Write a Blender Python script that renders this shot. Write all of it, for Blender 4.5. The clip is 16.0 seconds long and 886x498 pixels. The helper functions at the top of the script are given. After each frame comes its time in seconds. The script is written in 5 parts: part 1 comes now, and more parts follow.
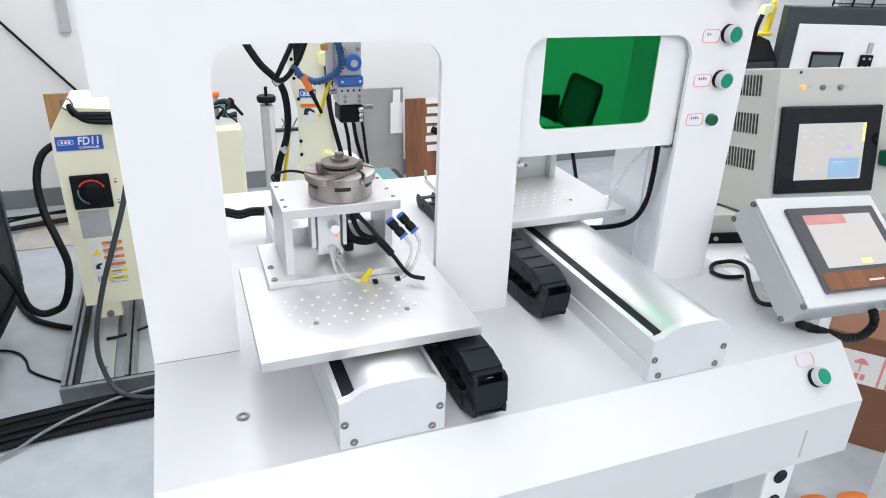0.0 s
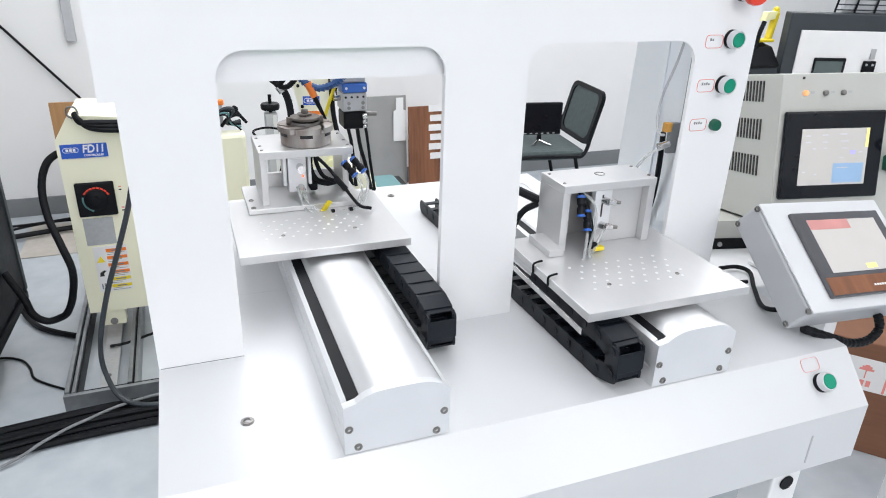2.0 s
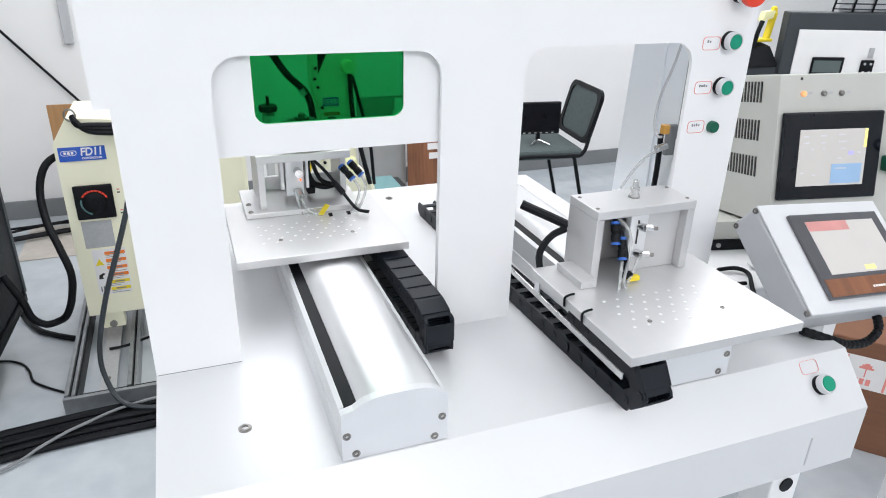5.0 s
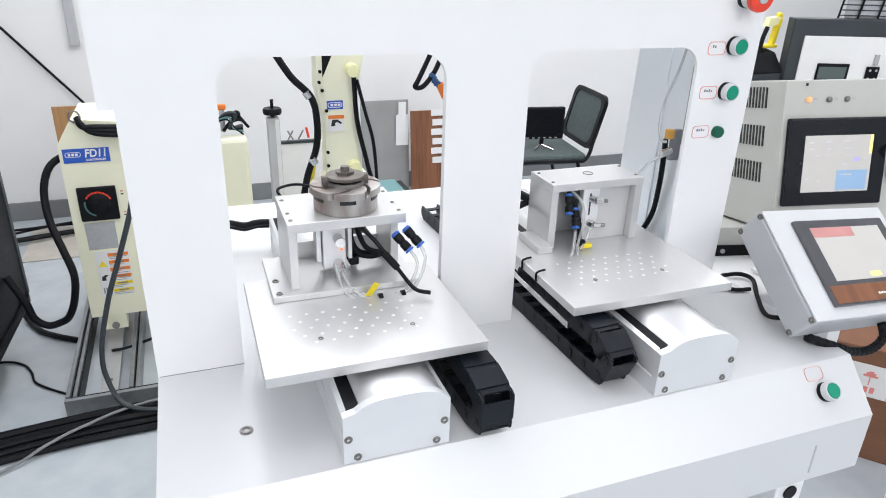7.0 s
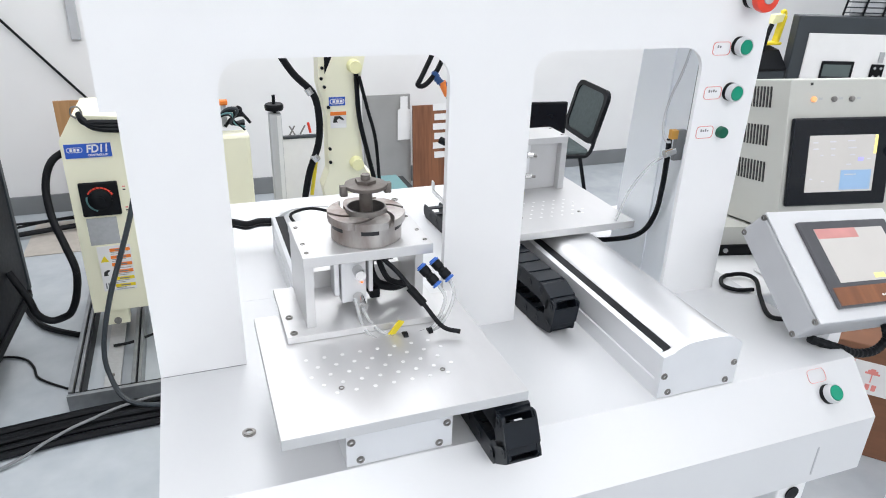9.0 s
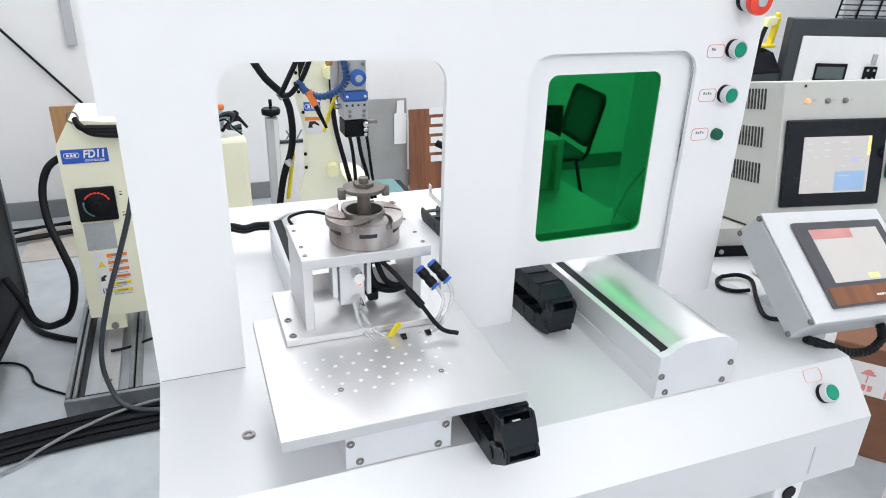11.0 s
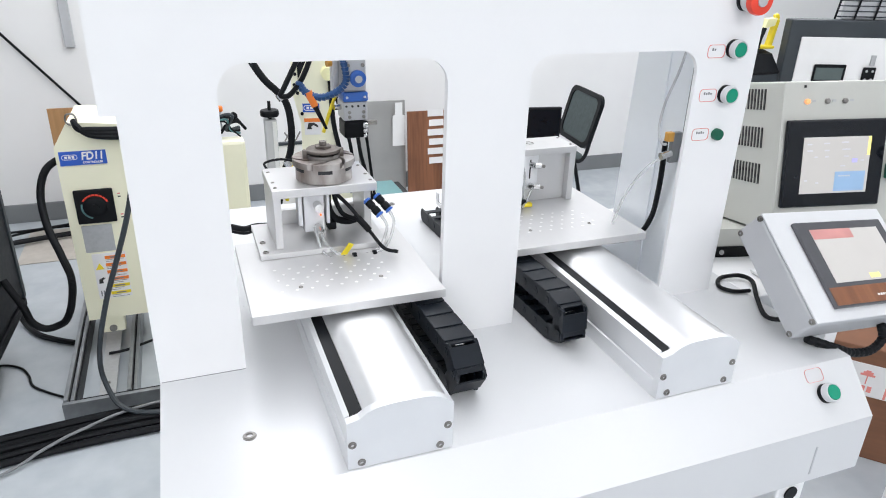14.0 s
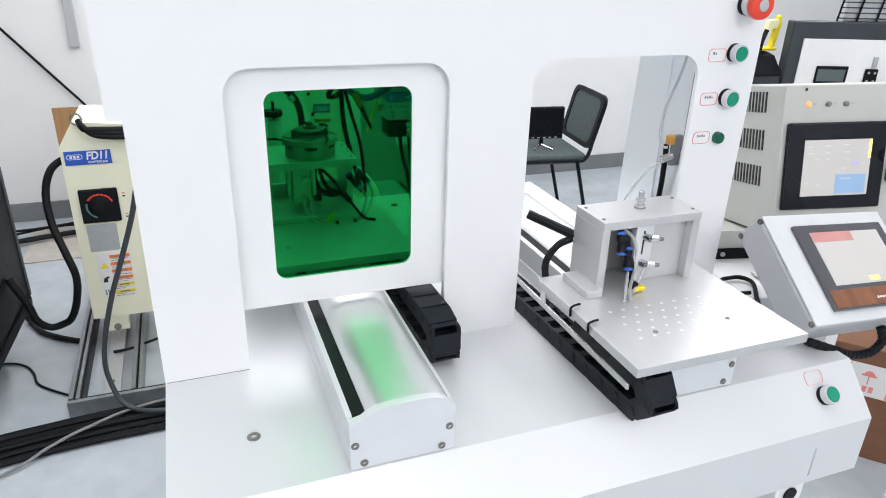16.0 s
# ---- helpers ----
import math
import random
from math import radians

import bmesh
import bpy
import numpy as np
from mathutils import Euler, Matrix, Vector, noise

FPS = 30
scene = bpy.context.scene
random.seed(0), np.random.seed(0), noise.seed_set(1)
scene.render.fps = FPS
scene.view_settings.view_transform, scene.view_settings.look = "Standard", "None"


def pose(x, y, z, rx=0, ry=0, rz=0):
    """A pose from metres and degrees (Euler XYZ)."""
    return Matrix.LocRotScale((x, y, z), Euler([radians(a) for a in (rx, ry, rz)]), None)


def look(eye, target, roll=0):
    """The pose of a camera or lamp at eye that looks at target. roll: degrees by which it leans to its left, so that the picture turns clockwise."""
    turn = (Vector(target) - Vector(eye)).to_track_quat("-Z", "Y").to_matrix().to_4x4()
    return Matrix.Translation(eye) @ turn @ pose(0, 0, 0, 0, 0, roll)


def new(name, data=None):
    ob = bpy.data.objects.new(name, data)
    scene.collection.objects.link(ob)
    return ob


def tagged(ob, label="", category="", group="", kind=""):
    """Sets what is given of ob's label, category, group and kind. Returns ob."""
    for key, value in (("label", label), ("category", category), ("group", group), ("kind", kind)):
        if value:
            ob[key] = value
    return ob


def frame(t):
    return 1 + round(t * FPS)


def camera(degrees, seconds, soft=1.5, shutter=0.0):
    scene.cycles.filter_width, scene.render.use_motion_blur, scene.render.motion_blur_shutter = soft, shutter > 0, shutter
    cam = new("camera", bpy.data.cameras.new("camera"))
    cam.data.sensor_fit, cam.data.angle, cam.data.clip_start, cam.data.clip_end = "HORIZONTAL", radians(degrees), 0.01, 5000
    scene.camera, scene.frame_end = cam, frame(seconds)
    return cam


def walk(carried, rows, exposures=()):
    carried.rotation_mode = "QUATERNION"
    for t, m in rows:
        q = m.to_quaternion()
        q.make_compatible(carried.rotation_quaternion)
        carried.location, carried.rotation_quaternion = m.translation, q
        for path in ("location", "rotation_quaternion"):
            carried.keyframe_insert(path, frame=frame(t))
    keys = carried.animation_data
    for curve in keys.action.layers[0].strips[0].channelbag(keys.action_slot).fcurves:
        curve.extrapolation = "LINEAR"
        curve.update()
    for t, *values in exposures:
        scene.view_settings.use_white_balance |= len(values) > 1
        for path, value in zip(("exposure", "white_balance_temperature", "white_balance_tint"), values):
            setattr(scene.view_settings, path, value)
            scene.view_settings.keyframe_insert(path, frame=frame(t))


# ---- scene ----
cam = camera(65.9, 16.0, soft=1.0)
PATH = [
    (0, (0.066, -0.739, 1.269), (0.731, 0.95, 0.429), 2.0),
    (0.5, (0.065, -0.738, 1.27), (0.725, 0.954, 0.432), 2.0),
    (1, (0.064, -0.737, 1.271), (0.724, 0.957, 0.436), 2.1),
    (1.5, (0.063, -0.737, 1.269), (0.728, 0.957, 0.44), 2.1),
    (2, (0.064, -0.741, 1.266), (0.724, 0.961, 0.447), 1.8),
    (2.5, (0.066, -0.74, 1.266), (0.725, 0.962, 0.448), 1.7),
    (3, (0.068, -0.74, 1.27), (0.725, 0.96, 0.447), 1.6),
    (3.5, (0.067, -0.738, 1.271), (0.727, 0.96, 0.446), 1.7),
    (4, (0.069, -0.738, 1.27), (0.727, 0.962, 0.448), 1.4),
    (6.5, (0.067, -0.737, 1.274), (0.724, 0.965, 0.453), 1.8),
    (7, (0.068, -0.736, 1.269), (0.722, 0.972, 0.459), 1.8),
    (7.5, (0.066, -0.73, 1.275), (0.724, 0.969, 0.45), 1.9),
    (8, (0.07, -0.729, 1.275), (0.723, 0.971, 0.449), 1.7),
    (8.5, (0.068, -0.727, 1.278), (0.722, 0.969, 0.445), 1.9),
    (9, (0.068, -0.73, 1.277), (0.716, 0.971, 0.449), 1.9),
    (11.5, (0.064, -0.734, 1.277), (0.727, 0.967, 0.46), 1.7),
    (12, (0.063, -0.733, 1.276), (0.73, 0.968, 0.461), 1.7),
    (12.5, (0.063, -0.735, 1.272), (0.729, 0.971, 0.467), 1.6),
    (13, (0.063, -0.731, 1.274), (0.729, 0.972, 0.463), 1.7),
    (13.5, (0.063, -0.731, 1.278), (0.727, 0.969, 0.46), 1.8),
    (14, (0.062, -0.732, 1.274), (0.727, 0.971, 0.463), 1.7),
    (14.5, (0.063, -0.731, 1.275), (0.726, 0.972, 0.462), 1.6),
    (15, (0.063, -0.731, 1.281), (0.722, 0.968, 0.459), 1.8),
    (15.5, (0.06, -0.731, 1.278), (0.722, 0.971, 0.464), 1.8),
    (16, (0.061, -0.737, 1.282), (0.717, 0.967, 0.466), 1.7),
]
walk(cam, [(t, look(eye, target, roll)) for t, eye, target, roll in PATH])

# ---- light ----
FLOOR, T = -0.06, 0.80
world = bpy.data.worlds.new("world")
scene.world = world
world.use_nodes = True
world.node_tree.nodes["Background"].inputs[0].default_value = (0.9, 0.95, 1.0, 1)
world.node_tree.nodes["Background"].inputs[1].default_value = 0.3
scene.view_settings.exposure = 0.10


# Lamps added unseen below the ceiling, tuned to brighten panel, robot and wall.
def fill_lamp(x, y, power, size=0.9):
    data = bpy.data.lights.new("fill_lamp", "AREA")
    data.shape, data.size, data.size_y = "RECTANGLE", size, size * 2
    data.energy, data.color = power, (0.975, 0.978, 1.0)
    ob = new("fill_lamp", data)
    ob.matrix_world = pose(x, y, 2.62)
    return ob


for lx, ly, lp in ((0.2, -1.3, 5), (2.0, -0.6, 8), (-1.7, -1.4, 16), (0.4, -3.0, 42), (2.3, -3.0, 25), (-1.8, -3.0, 23), (0.1, 0.6, 18), (1.3, 0.7, 10), (0.6, 1.75, 26), (2.6, 1.6, 34), (-1.6, 1.7, 11)):
    fill_lamp(lx, ly, lp)

# ---- materials ----


def material(name, color, rough=0.5, metal=0.0, vary=0.08, scale=30.0, bump=0.0, bump_scale=200.0, spec=0.5, stretch=(1, 1, 1),
             second=None, emit=0.0, coat=0.0):
    """A surface with variation at two scales, a roughness that follows the wear, and fine relief."""
    mat = bpy.data.materials.new(name)
    mat.use_nodes = True
    nt = mat.node_tree
    b = nt.nodes["Principled BSDF"]
    b.inputs["Roughness"].default_value, b.inputs["Metallic"].default_value = rough, metal
    b.inputs["Specular IOR Level"].default_value = spec
    b.inputs["Coat Weight"].default_value = coat
    tc = nt.nodes.new("ShaderNodeTexCoord")
    mp = nt.nodes.new("ShaderNodeMapping")
    mp.inputs["Scale"].default_value = stretch
    nt.links.new(tc.outputs["Object"], mp.inputs["Vector"])
    big, small = nt.nodes.new("ShaderNodeTexNoise"), nt.nodes.new("ShaderNodeTexNoise")
    big.inputs["Scale"].default_value, small.inputs["Scale"].default_value = scale * 0.15, scale
    big.inputs["Detail"].default_value = small.inputs["Detail"].default_value = 4
    add = nt.nodes.new("ShaderNodeMath")
    add.operation = "ADD"
    for n in (big, small):
        nt.links.new(mp.outputs[0], n.inputs["Vector"])
    nt.links.new(big.outputs["Fac"], add.inputs[0])
    nt.links.new(small.outputs["Fac"], add.inputs[1])
    ramp = nt.nodes.new("ShaderNodeMapRange")
    ramp.inputs["From Min"].default_value, ramp.inputs["From Max"].default_value = 0.7, 1.3
    nt.links.new(add.outputs[0], ramp.inputs["Value"])
    mix = nt.nodes.new("ShaderNodeMix")
    mix.data_type = "RGBA"
    dark = second or tuple(c * (1 - vary) for c in color)
    light = color if second else tuple(min(1.0, c * (1 + vary)) for c in color)
    mix.inputs["A"].default_value, mix.inputs["B"].default_value = (*dark, 1), (*light, 1)
    nt.links.new(ramp.outputs[0], mix.inputs["Factor"])
    nt.links.new(mix.outputs["Result"], b.inputs["Base Color"])
    rr = nt.nodes.new("ShaderNodeMapRange")
    rr.inputs["To Min"].default_value, rr.inputs["To Max"].default_value = max(0.02, rough * 0.85), min(1, rough * 1.15)
    nt.links.new(small.outputs["Fac"], rr.inputs["Value"])
    nt.links.new(rr.outputs[0], b.inputs["Roughness"])
    if bump:
        fine = nt.nodes.new("ShaderNodeTexNoise")
        fine.inputs["Scale"].default_value = bump_scale
        nt.links.new(mp.outputs[0], fine.inputs["Vector"])
        bp = nt.nodes.new("ShaderNodeBump")
        bp.inputs["Strength"].default_value, bp.inputs["Distance"].default_value = bump, 0.001
        nt.links.new(fine.outputs["Fac"], bp.inputs["Height"])
        nt.links.new(bp.outputs[0], b.inputs["Normal"])
    if emit:
        nt.links.new(mix.outputs["Result"], b.inputs["Emission Color"])
        b.inputs["Emission Strength"].default_value = emit
    return mat


def green_glass():
    """Laser-safety window: tinted glass that lets only green through."""
    mat = bpy.data.materials.new("green_laser_glass")
    mat.use_nodes = True
    nt = mat.node_tree
    b, out = nt.nodes["Principled BSDF"], nt.nodes["Material Output"]
    b.inputs["Base Color"].default_value, b.inputs["Roughness"].default_value = (0.0, 0.05, 0.012, 1), 0.04
    tr = nt.nodes.new("ShaderNodeBsdfTransparent")
    tr.inputs[0].default_value = (0.10, 0.54, 0.26, 1)
    gl = nt.nodes.new("ShaderNodeMixShader")
    gl.inputs[0].default_value = 0.06
    nt.links.new(tr.outputs[0], gl.inputs[1])
    nt.links.new(b.outputs[0], gl.inputs[2])
    nt.links.new(gl.outputs[0], out.inputs["Surface"])
    return mat


WHITE = material("white_powder_coat", (0.835, 0.84, 0.85), 0.45, vary=0.012, scale=14, bump=0.05, bump_scale=900)
TABLE = material("satin_white_steel_plate", (0.67, 0.68, 0.695), 0.34, metal=0.12, spec=0.4, vary=0.015, scale=9)
INNER = material("bluish_white_sheet_metal", (0.86, 0.895, 0.93), 0.36, metal=0.35, vary=0.03, scale=8)
ALU = material("brushed_aluminium", (0.61, 0.61, 0.615), 0.34, metal=0.5, vary=0.03, scale=16, stretch=(4, 1, 1))
ALU_SIDE = material("anodised_aluminium", (0.76, 0.77, 0.79), 0.38, metal=0.35, vary=0.03, scale=20, stretch=(1, 0.1, 1))
COVER = material("satin_aluminium_cover", (0.72, 0.725, 0.735), 0.38, metal=0.82, vary=0.02, scale=12, stretch=(1, 0.1, 1))
STEEL = material("bare_steel", (0.26, 0.25, 0.24), 0.38, metal=0.7, vary=0.3, scale=60, bump=0.15)
RUSTY = material("worn_oily_steel", (0.56, 0.54, 0.52), 0.34, metal=0.7, scale=42, second=(0.14, 0.085, 0.066), bump=0.3, stretch=(1, 1, 0.35))
CLAMP = material("dark_rough_steel", (0.20, 0.185, 0.17), 0.5, metal=0.5, scale=60, second=(0.11, 0.09, 0.08), bump=0.3)
CHROME = material("polished_steel", (0.62, 0.62, 0.62), 0.2, metal=1.0, vary=0.05)
BLACK = material("black_plastic", (0.006, 0.007, 0.009), 0.42, vary=0.25, scale=60, bump=0.05, spec=0.16)
CHAINM = material("blue_black_chain_plastic", (0.0065, 0.0095, 0.0145), 0.40, vary=0.2, scale=60, bump=0.05, spec=0.25)
RUBBER = material("black_rubber", (0.007, 0.008, 0.010), 0.5, vary=0.3, scale=50, spec=0.16)
SLOT = material("dark_slot_strip", (0.01, 0.01, 0.012), 0.3, vary=0.2)
DARKGREY = material("dark_grey_paint", (0.030, 0.038, 0.046), 0.45, vary=0.12, scale=12)
GREYBOX = material("light_grey_die_cast", (0.50, 0.51, 0.53), 0.4, metal=0.15, vary=0.04, scale=30, bump=0.08)
HMIWHITE = material("pale_grey_paint", (0.64, 0.65, 0.67), 0.38, vary=0.03)
BEIGE = material("beige_grey_paint", (0.52, 0.525, 0.49), 0.45, vary=0.03, scale=10, bump=0.06)
CREAM = material("cream_yellow_paint", (0.89, 0.875, 0.68), 0.42, vary=0.03, scale=8)
BLUE = material("blue_label", (0.02, 0.10, 0.52), 0.4, vary=0.05)
BLUEP = material("blue_plastic", (0.03, 0.13, 0.50), 0.35, vary=0.1)
DEEPBLUE = material("dark_blue_plastic", (0.015, 0.07, 0.22), 0.4, vary=0.2)
ORANGE = material("orange_plastic", (0.85, 0.22, 0.03), 0.4, vary=0.1)
AMBER = material("amber_sensor_plastic", (0.55, 0.28, 0.05), 0.4, vary=0.1)
YELLOW = material("yellow_plastic", (0.85, 0.68, 0.03), 0.4, vary=0.08)
PALEYELLOW = material("pale_yellow_cap", (0.88, 0.86, 0.50), 0.45, vary=0.05)
RED = material("red_plastic", (0.80, 0.06, 0.03), 0.35, vary=0.08)
GREEN = material("green_button_cap", (0.0, 0.27, 0.16), 0.4, vary=0.08)
DKGREEN = material("dark_green_button_cap", (0.0, 0.10, 0.055), 0.4, vary=0.08)
PAPER = material("white_label", (0.82, 0.82, 0.82), 0.6, vary=0.03)
INK = material("black_ink", (0.02, 0.02, 0.02), 0.6, vary=0.1)
REDINK = material("red_ink", (0.78, 0.27, 0.24), 0.6, vary=0.1)
GREYLABEL = material("silver_label", (0.45, 0.46, 0.47), 0.4, metal=0.3, vary=0.1, scale=80)
WALL = material("white_painted_wall", (0.83, 0.83, 0.83), 0.7, vary=0.015, scale=6, bump=0.05, bump_scale=150)
SKIRT = material("grey_skirting_paint", (0.20, 0.21, 0.22), 0.5, vary=0.1, scale=6)
FLOORM = material("grey_epoxy_floor", (0.53, 0.57, 0.60), 0.15, second=(0.41, 0.45, 0.49), scale=9, bump=0.03, bump_scale=20, coat=0.3)
GALV = material("galvanised_steel", (0.30, 0.32, 0.34), 0.4, metal=0.6, vary=0.2, scale=25)
WOOD = material("reddish_brown_wood", (0.28, 0.115, 0.055), 0.5, scale=14, second=(0.13, 0.05, 0.025), stretch=(6, 6, 0.4), bump=0.2)
PLY = material("plain_wood", (0.45, 0.25, 0.11), 0.55, scale=14, second=(0.33, 0.17, 0.07), stretch=(6, 6, 0.4))
BOARD = material("brushed_steel_sheet", (0.40, 0.40, 0.39), 0.4, metal=0.55, vary=0.12, scale=6)
CARTON = material("brown_cardboard", (0.20, 0.09, 0.05), 0.8, vary=0.12, scale=12, stretch=(1, 1, 8))
BEZEL = material("smoked_grey_bezel", (0.085, 0.086, 0.095), 0.22, vary=0.1, coat=0.4)
SCREEN = material("dark_screen_glass", (0.006, 0.008, 0.012), 0.16, vary=0.1, spec=0.3)
LCD = material("lcd_grey_green", (0.10, 0.13, 0.13), 0.25, vary=0.1)
FABRIC = material("dark_mesh_fabric", (0.075, 0.098, 0.10), 0.75, vary=0.2, scale=300, bump=0.3, bump_scale=800)
TUBE = material("clear_tube", (0.70, 0.72, 0.72), 0.10, vary=0.05)
TUBE.node_tree.nodes["Principled BSDF"].inputs["Alpha"].default_value = 0.4
TEAL = material("teal_plastic_lid", (0.10, 0.24, 0.25), 0.4, vary=0.1)
CLOTH = material("pale_paper_sheet", (0.46, 0.43, 0.39), 0.8, vary=0.1)
GLOW_WHITE = material("lit_screen_white", (0.36, 0.35, 0.34), 0.25, vary=0.02, emit=0.75)
GLOW_BLUE = material("lit_screen_blue", (0.22, 0.34, 0.50), 0.3, vary=0.05, emit=0.5)
GLOW_PINK = material("lit_screen_pink", (0.42, 0.20, 0.19), 0.3, vary=0.12, emit=0.5)
GLOW_YELLOW = material("lit_screen_yellow", (0.85, 0.75, 0.25), 0.3, vary=0.05, emit=0.5)
GLOW_TEXT = material("lit_screen_grey_text", (0.45, 0.45, 0.48), 0.3, vary=0.05, emit=0.5)
GLOW_VIOLET = material("lit_screen_violet", (0.40, 0.38, 0.75), 0.3, vary=0.05, emit=0.5)
LAMP_AMBER = material("amber_pilot_lamp", (0.80, 0.36, 0.15), 0.3, vary=0.05, emit=0.7)
SPARK = material("red_sensor_light", (1.0, 0.12, 0.008), 0.3, vary=0.02, emit=2.0)
GREENGLASS = green_glass()

# ---- mesh helpers ----


def part(name, bm, mat, parent=None, label="", smooth=False):
    """Links a bmesh as one mesh object under a thing or a part."""
    me = bpy.data.meshes.new(name)
    bmesh.ops.recalc_face_normals(bm, faces=bm.faces)
    if smooth:
        for f in bm.faces:
            f.smooth = True
    bm.to_mesh(me)
    bm.free()
    me.materials.append(mat)
    if smooth:
        me.set_sharp_from_angle(angle=radians(38))
    ob = new(name, me)
    ob.parent = parent
    if label:
        ob["label"] = label
    return ob


def empty(name, label, category, m=None, group="", kind=""):
    ob = new(name)
    ob.empty_display_size = 0.05
    if m is not None:
        ob.matrix_world = m
    return tagged(ob, label, category, group, kind)


def add_box(bm, x0, x1, y0, y1, z0, z1, bevel=0.0, m=None):
    mm = Matrix.Translation(((x0 + x1) / 2, (y0 + y1) / 2, (z0 + z1) / 2)) @ Matrix.Diagonal((x1 - x0, y1 - y0, z1 - z0, 1))
    r = bmesh.ops.create_cube(bm, size=1, matrix=mm)
    vs = r["verts"]
    if bevel:
        es = list({e for v in vs for e in v.link_edges})
        g = bmesh.ops.bevel(bm, geom=es, offset=bevel, segments=2, affect="EDGES", profile=0.5)
        vs = list({v for f in g["faces"] for v in f.verts} | {v for v in vs if v.is_valid})
    if m is not None:
        bmesh.ops.transform(bm, matrix=m, verts=vs)
    return bm


def box(x0, x1, y0, y1, z0, z1, bevel=0.0, m=None):
    return add_box(bmesh.new(), x0, x1, y0, y1, z0, z1, bevel, m)


def add_cyl(bm, a, b, r0, r1=None, n=20):
    a, b = Vector(a), Vector(b)
    q = (b - a).to_track_quat("Z", "Y").to_matrix().to_4x4()
    bmesh.ops.create_cone(bm, cap_ends=True, segments=n, radius1=r0, radius2=r0 if r1 is None else r1, depth=(b - a).length,
                          matrix=Matrix.Translation((a + b) / 2) @ q)
    return bm


def cyl(a, b, r0, r1=None, n=20):
    return add_cyl(bmesh.new(), a, b, r0, r1, n)


def lathe(profile, n=32):
    """Turns (radius, height) pairs round the z axis."""
    bm = bmesh.new()
    rings = []
    for r, z in profile:
        rings.append([bm.verts.new((r * math.cos(2 * math.pi * i / n), r * math.sin(2 * math.pi * i / n), z)) for i in range(n)])
    for a, b in zip(rings, rings[1:]):
        for i in range(n):
            bm.faces.new((a[i], a[(i + 1) % n], b[(i + 1) % n], b[i]))
    bm.faces.new(rings[0][::-1])
    bm.faces.new(rings[-1])
    return bm


def prism(outline, d0, d1, axes="xz"):
    """Extrudes a flat outline (2D points) along the third axis from d0 to d1; concave outlines are fine."""
    from mathutils.geometry import tessellate_polygon
    bm = bmesh.new()
    def put(u, v, d):
        return {"xz": (u, d, v), "xy": (u, v, d), "yz": (d, u, v)}[axes]
    lo = [bm.verts.new(put(u, v, d0)) for u, v in outline]
    hi = [bm.verts.new(put(u, v, d1)) for u, v in outline]
    for tri in tessellate_polygon([[Vector((u, v, 0)) for u, v in outline]]):
        bm.faces.new([lo[i] for i in tri])
        bm.faces.new([hi[i] for i in tri][::-1])
    n = len(outline)
    for i in range(n):
        bm.faces.new((lo[i], lo[(i + 1) % n], hi[(i + 1) % n], hi[i]))
    return bm


def ring_plate(outer, inner, d0, d1):
    """A flat frame in the xz plane between two outlines of equally many points."""
    bm = bmesh.new()
    def loop(pts, d):
        return [bm.verts.new((u, d, v)) for u, v in pts]
    a0, a1, b0, b1 = loop(outer, d0), loop(outer, d1), loop(inner, d0), loop(inner, d1)
    n = len(outer)
    for i in range(n):
        j = (i + 1) % n
        for q in ((a0[i], a0[j], b0[j], b0[i]), (a1[i], b1[i], b1[j], a1[j]), (a0[i], a1[i], a1[j], a0[j]), (b0[i], b0[j], b1[j], b1[i])):
            bm.faces.new(q)
    return bm


def rounded(x0, x1, z0, z1, r, n=6, corners=(1, 1, 1, 1)):
    """Outline of a rounded rectangle; corners: lower left, lower right, upper right, upper left."""
    pts = []
    for (cx, cz, a0), on in zip(((x0 + r, z0 + r, 180), (x1 - r, z0 + r, 270), (x1 - r, z1 - r, 0), (x0 + r, z1 - r, 90)), corners):
        for i in range(n + 1):
            a = radians(a0 + 90 * i / n)
            if on:
                pts.append((cx + r * math.cos(a), cz + r * math.sin(a)))
            else:
                k = r * (1 + 0.0002 * i)
                pts.append((cx + k * (1 if math.cos(radians(a0 + 45)) > 0 else -1), cz + k * (1 if math.sin(radians(a0 + 45)) > 0 else -1)))
    return pts


def spline(points, per=8):
    """A smooth line through the points (Catmull-Rom)."""
    p = [Vector(q) for q in points]
    p = [p[0] * 2 - p[1]] + p + [p[-1] * 2 - p[-2]]
    out = []
    for i in range(1, len(p) - 2):
        for k in range(per):
            t = k / per
            a, b, c, d = p[i - 1], p[i], p[i + 1], p[i + 2]
            out.append(0.5 * ((2 * b) + (c - a) * t + (2 * a - 5 * b + 4 * c - d) * t * t + (3 * b - a - 3 * c + d) * t ** 3))
    return out + [p[-2]]


def add_tube(bm, points, r, n=8, per=8, ribs=0.0):
    line = spline(points, per)
    up = Vector((0.13, 0.21, 0.97))
    rings = []
    for i, q in enumerate(line):
        d = (line[min(i + 1, len(line) - 1)] - line[max(i - 1, 0)]).normalized()
        s = d.cross(up).normalized()
        u = s.cross(d)
        rr = r * (1 + ribs * (i % 2))
        rings.append([bm.verts.new(q + (s * math.cos(2 * math.pi * k / n) + u * math.sin(2 * math.pi * k / n)) * rr) for k in range(n)])
    for a, b in zip(rings, rings[1:]):
        for k in range(n):
            bm.faces.new((a[k], a[(k + 1) % n], b[(k + 1) % n], b[k]))
    bm.faces.new(rings[0][::-1])
    bm.faces.new(rings[-1])
    return bm


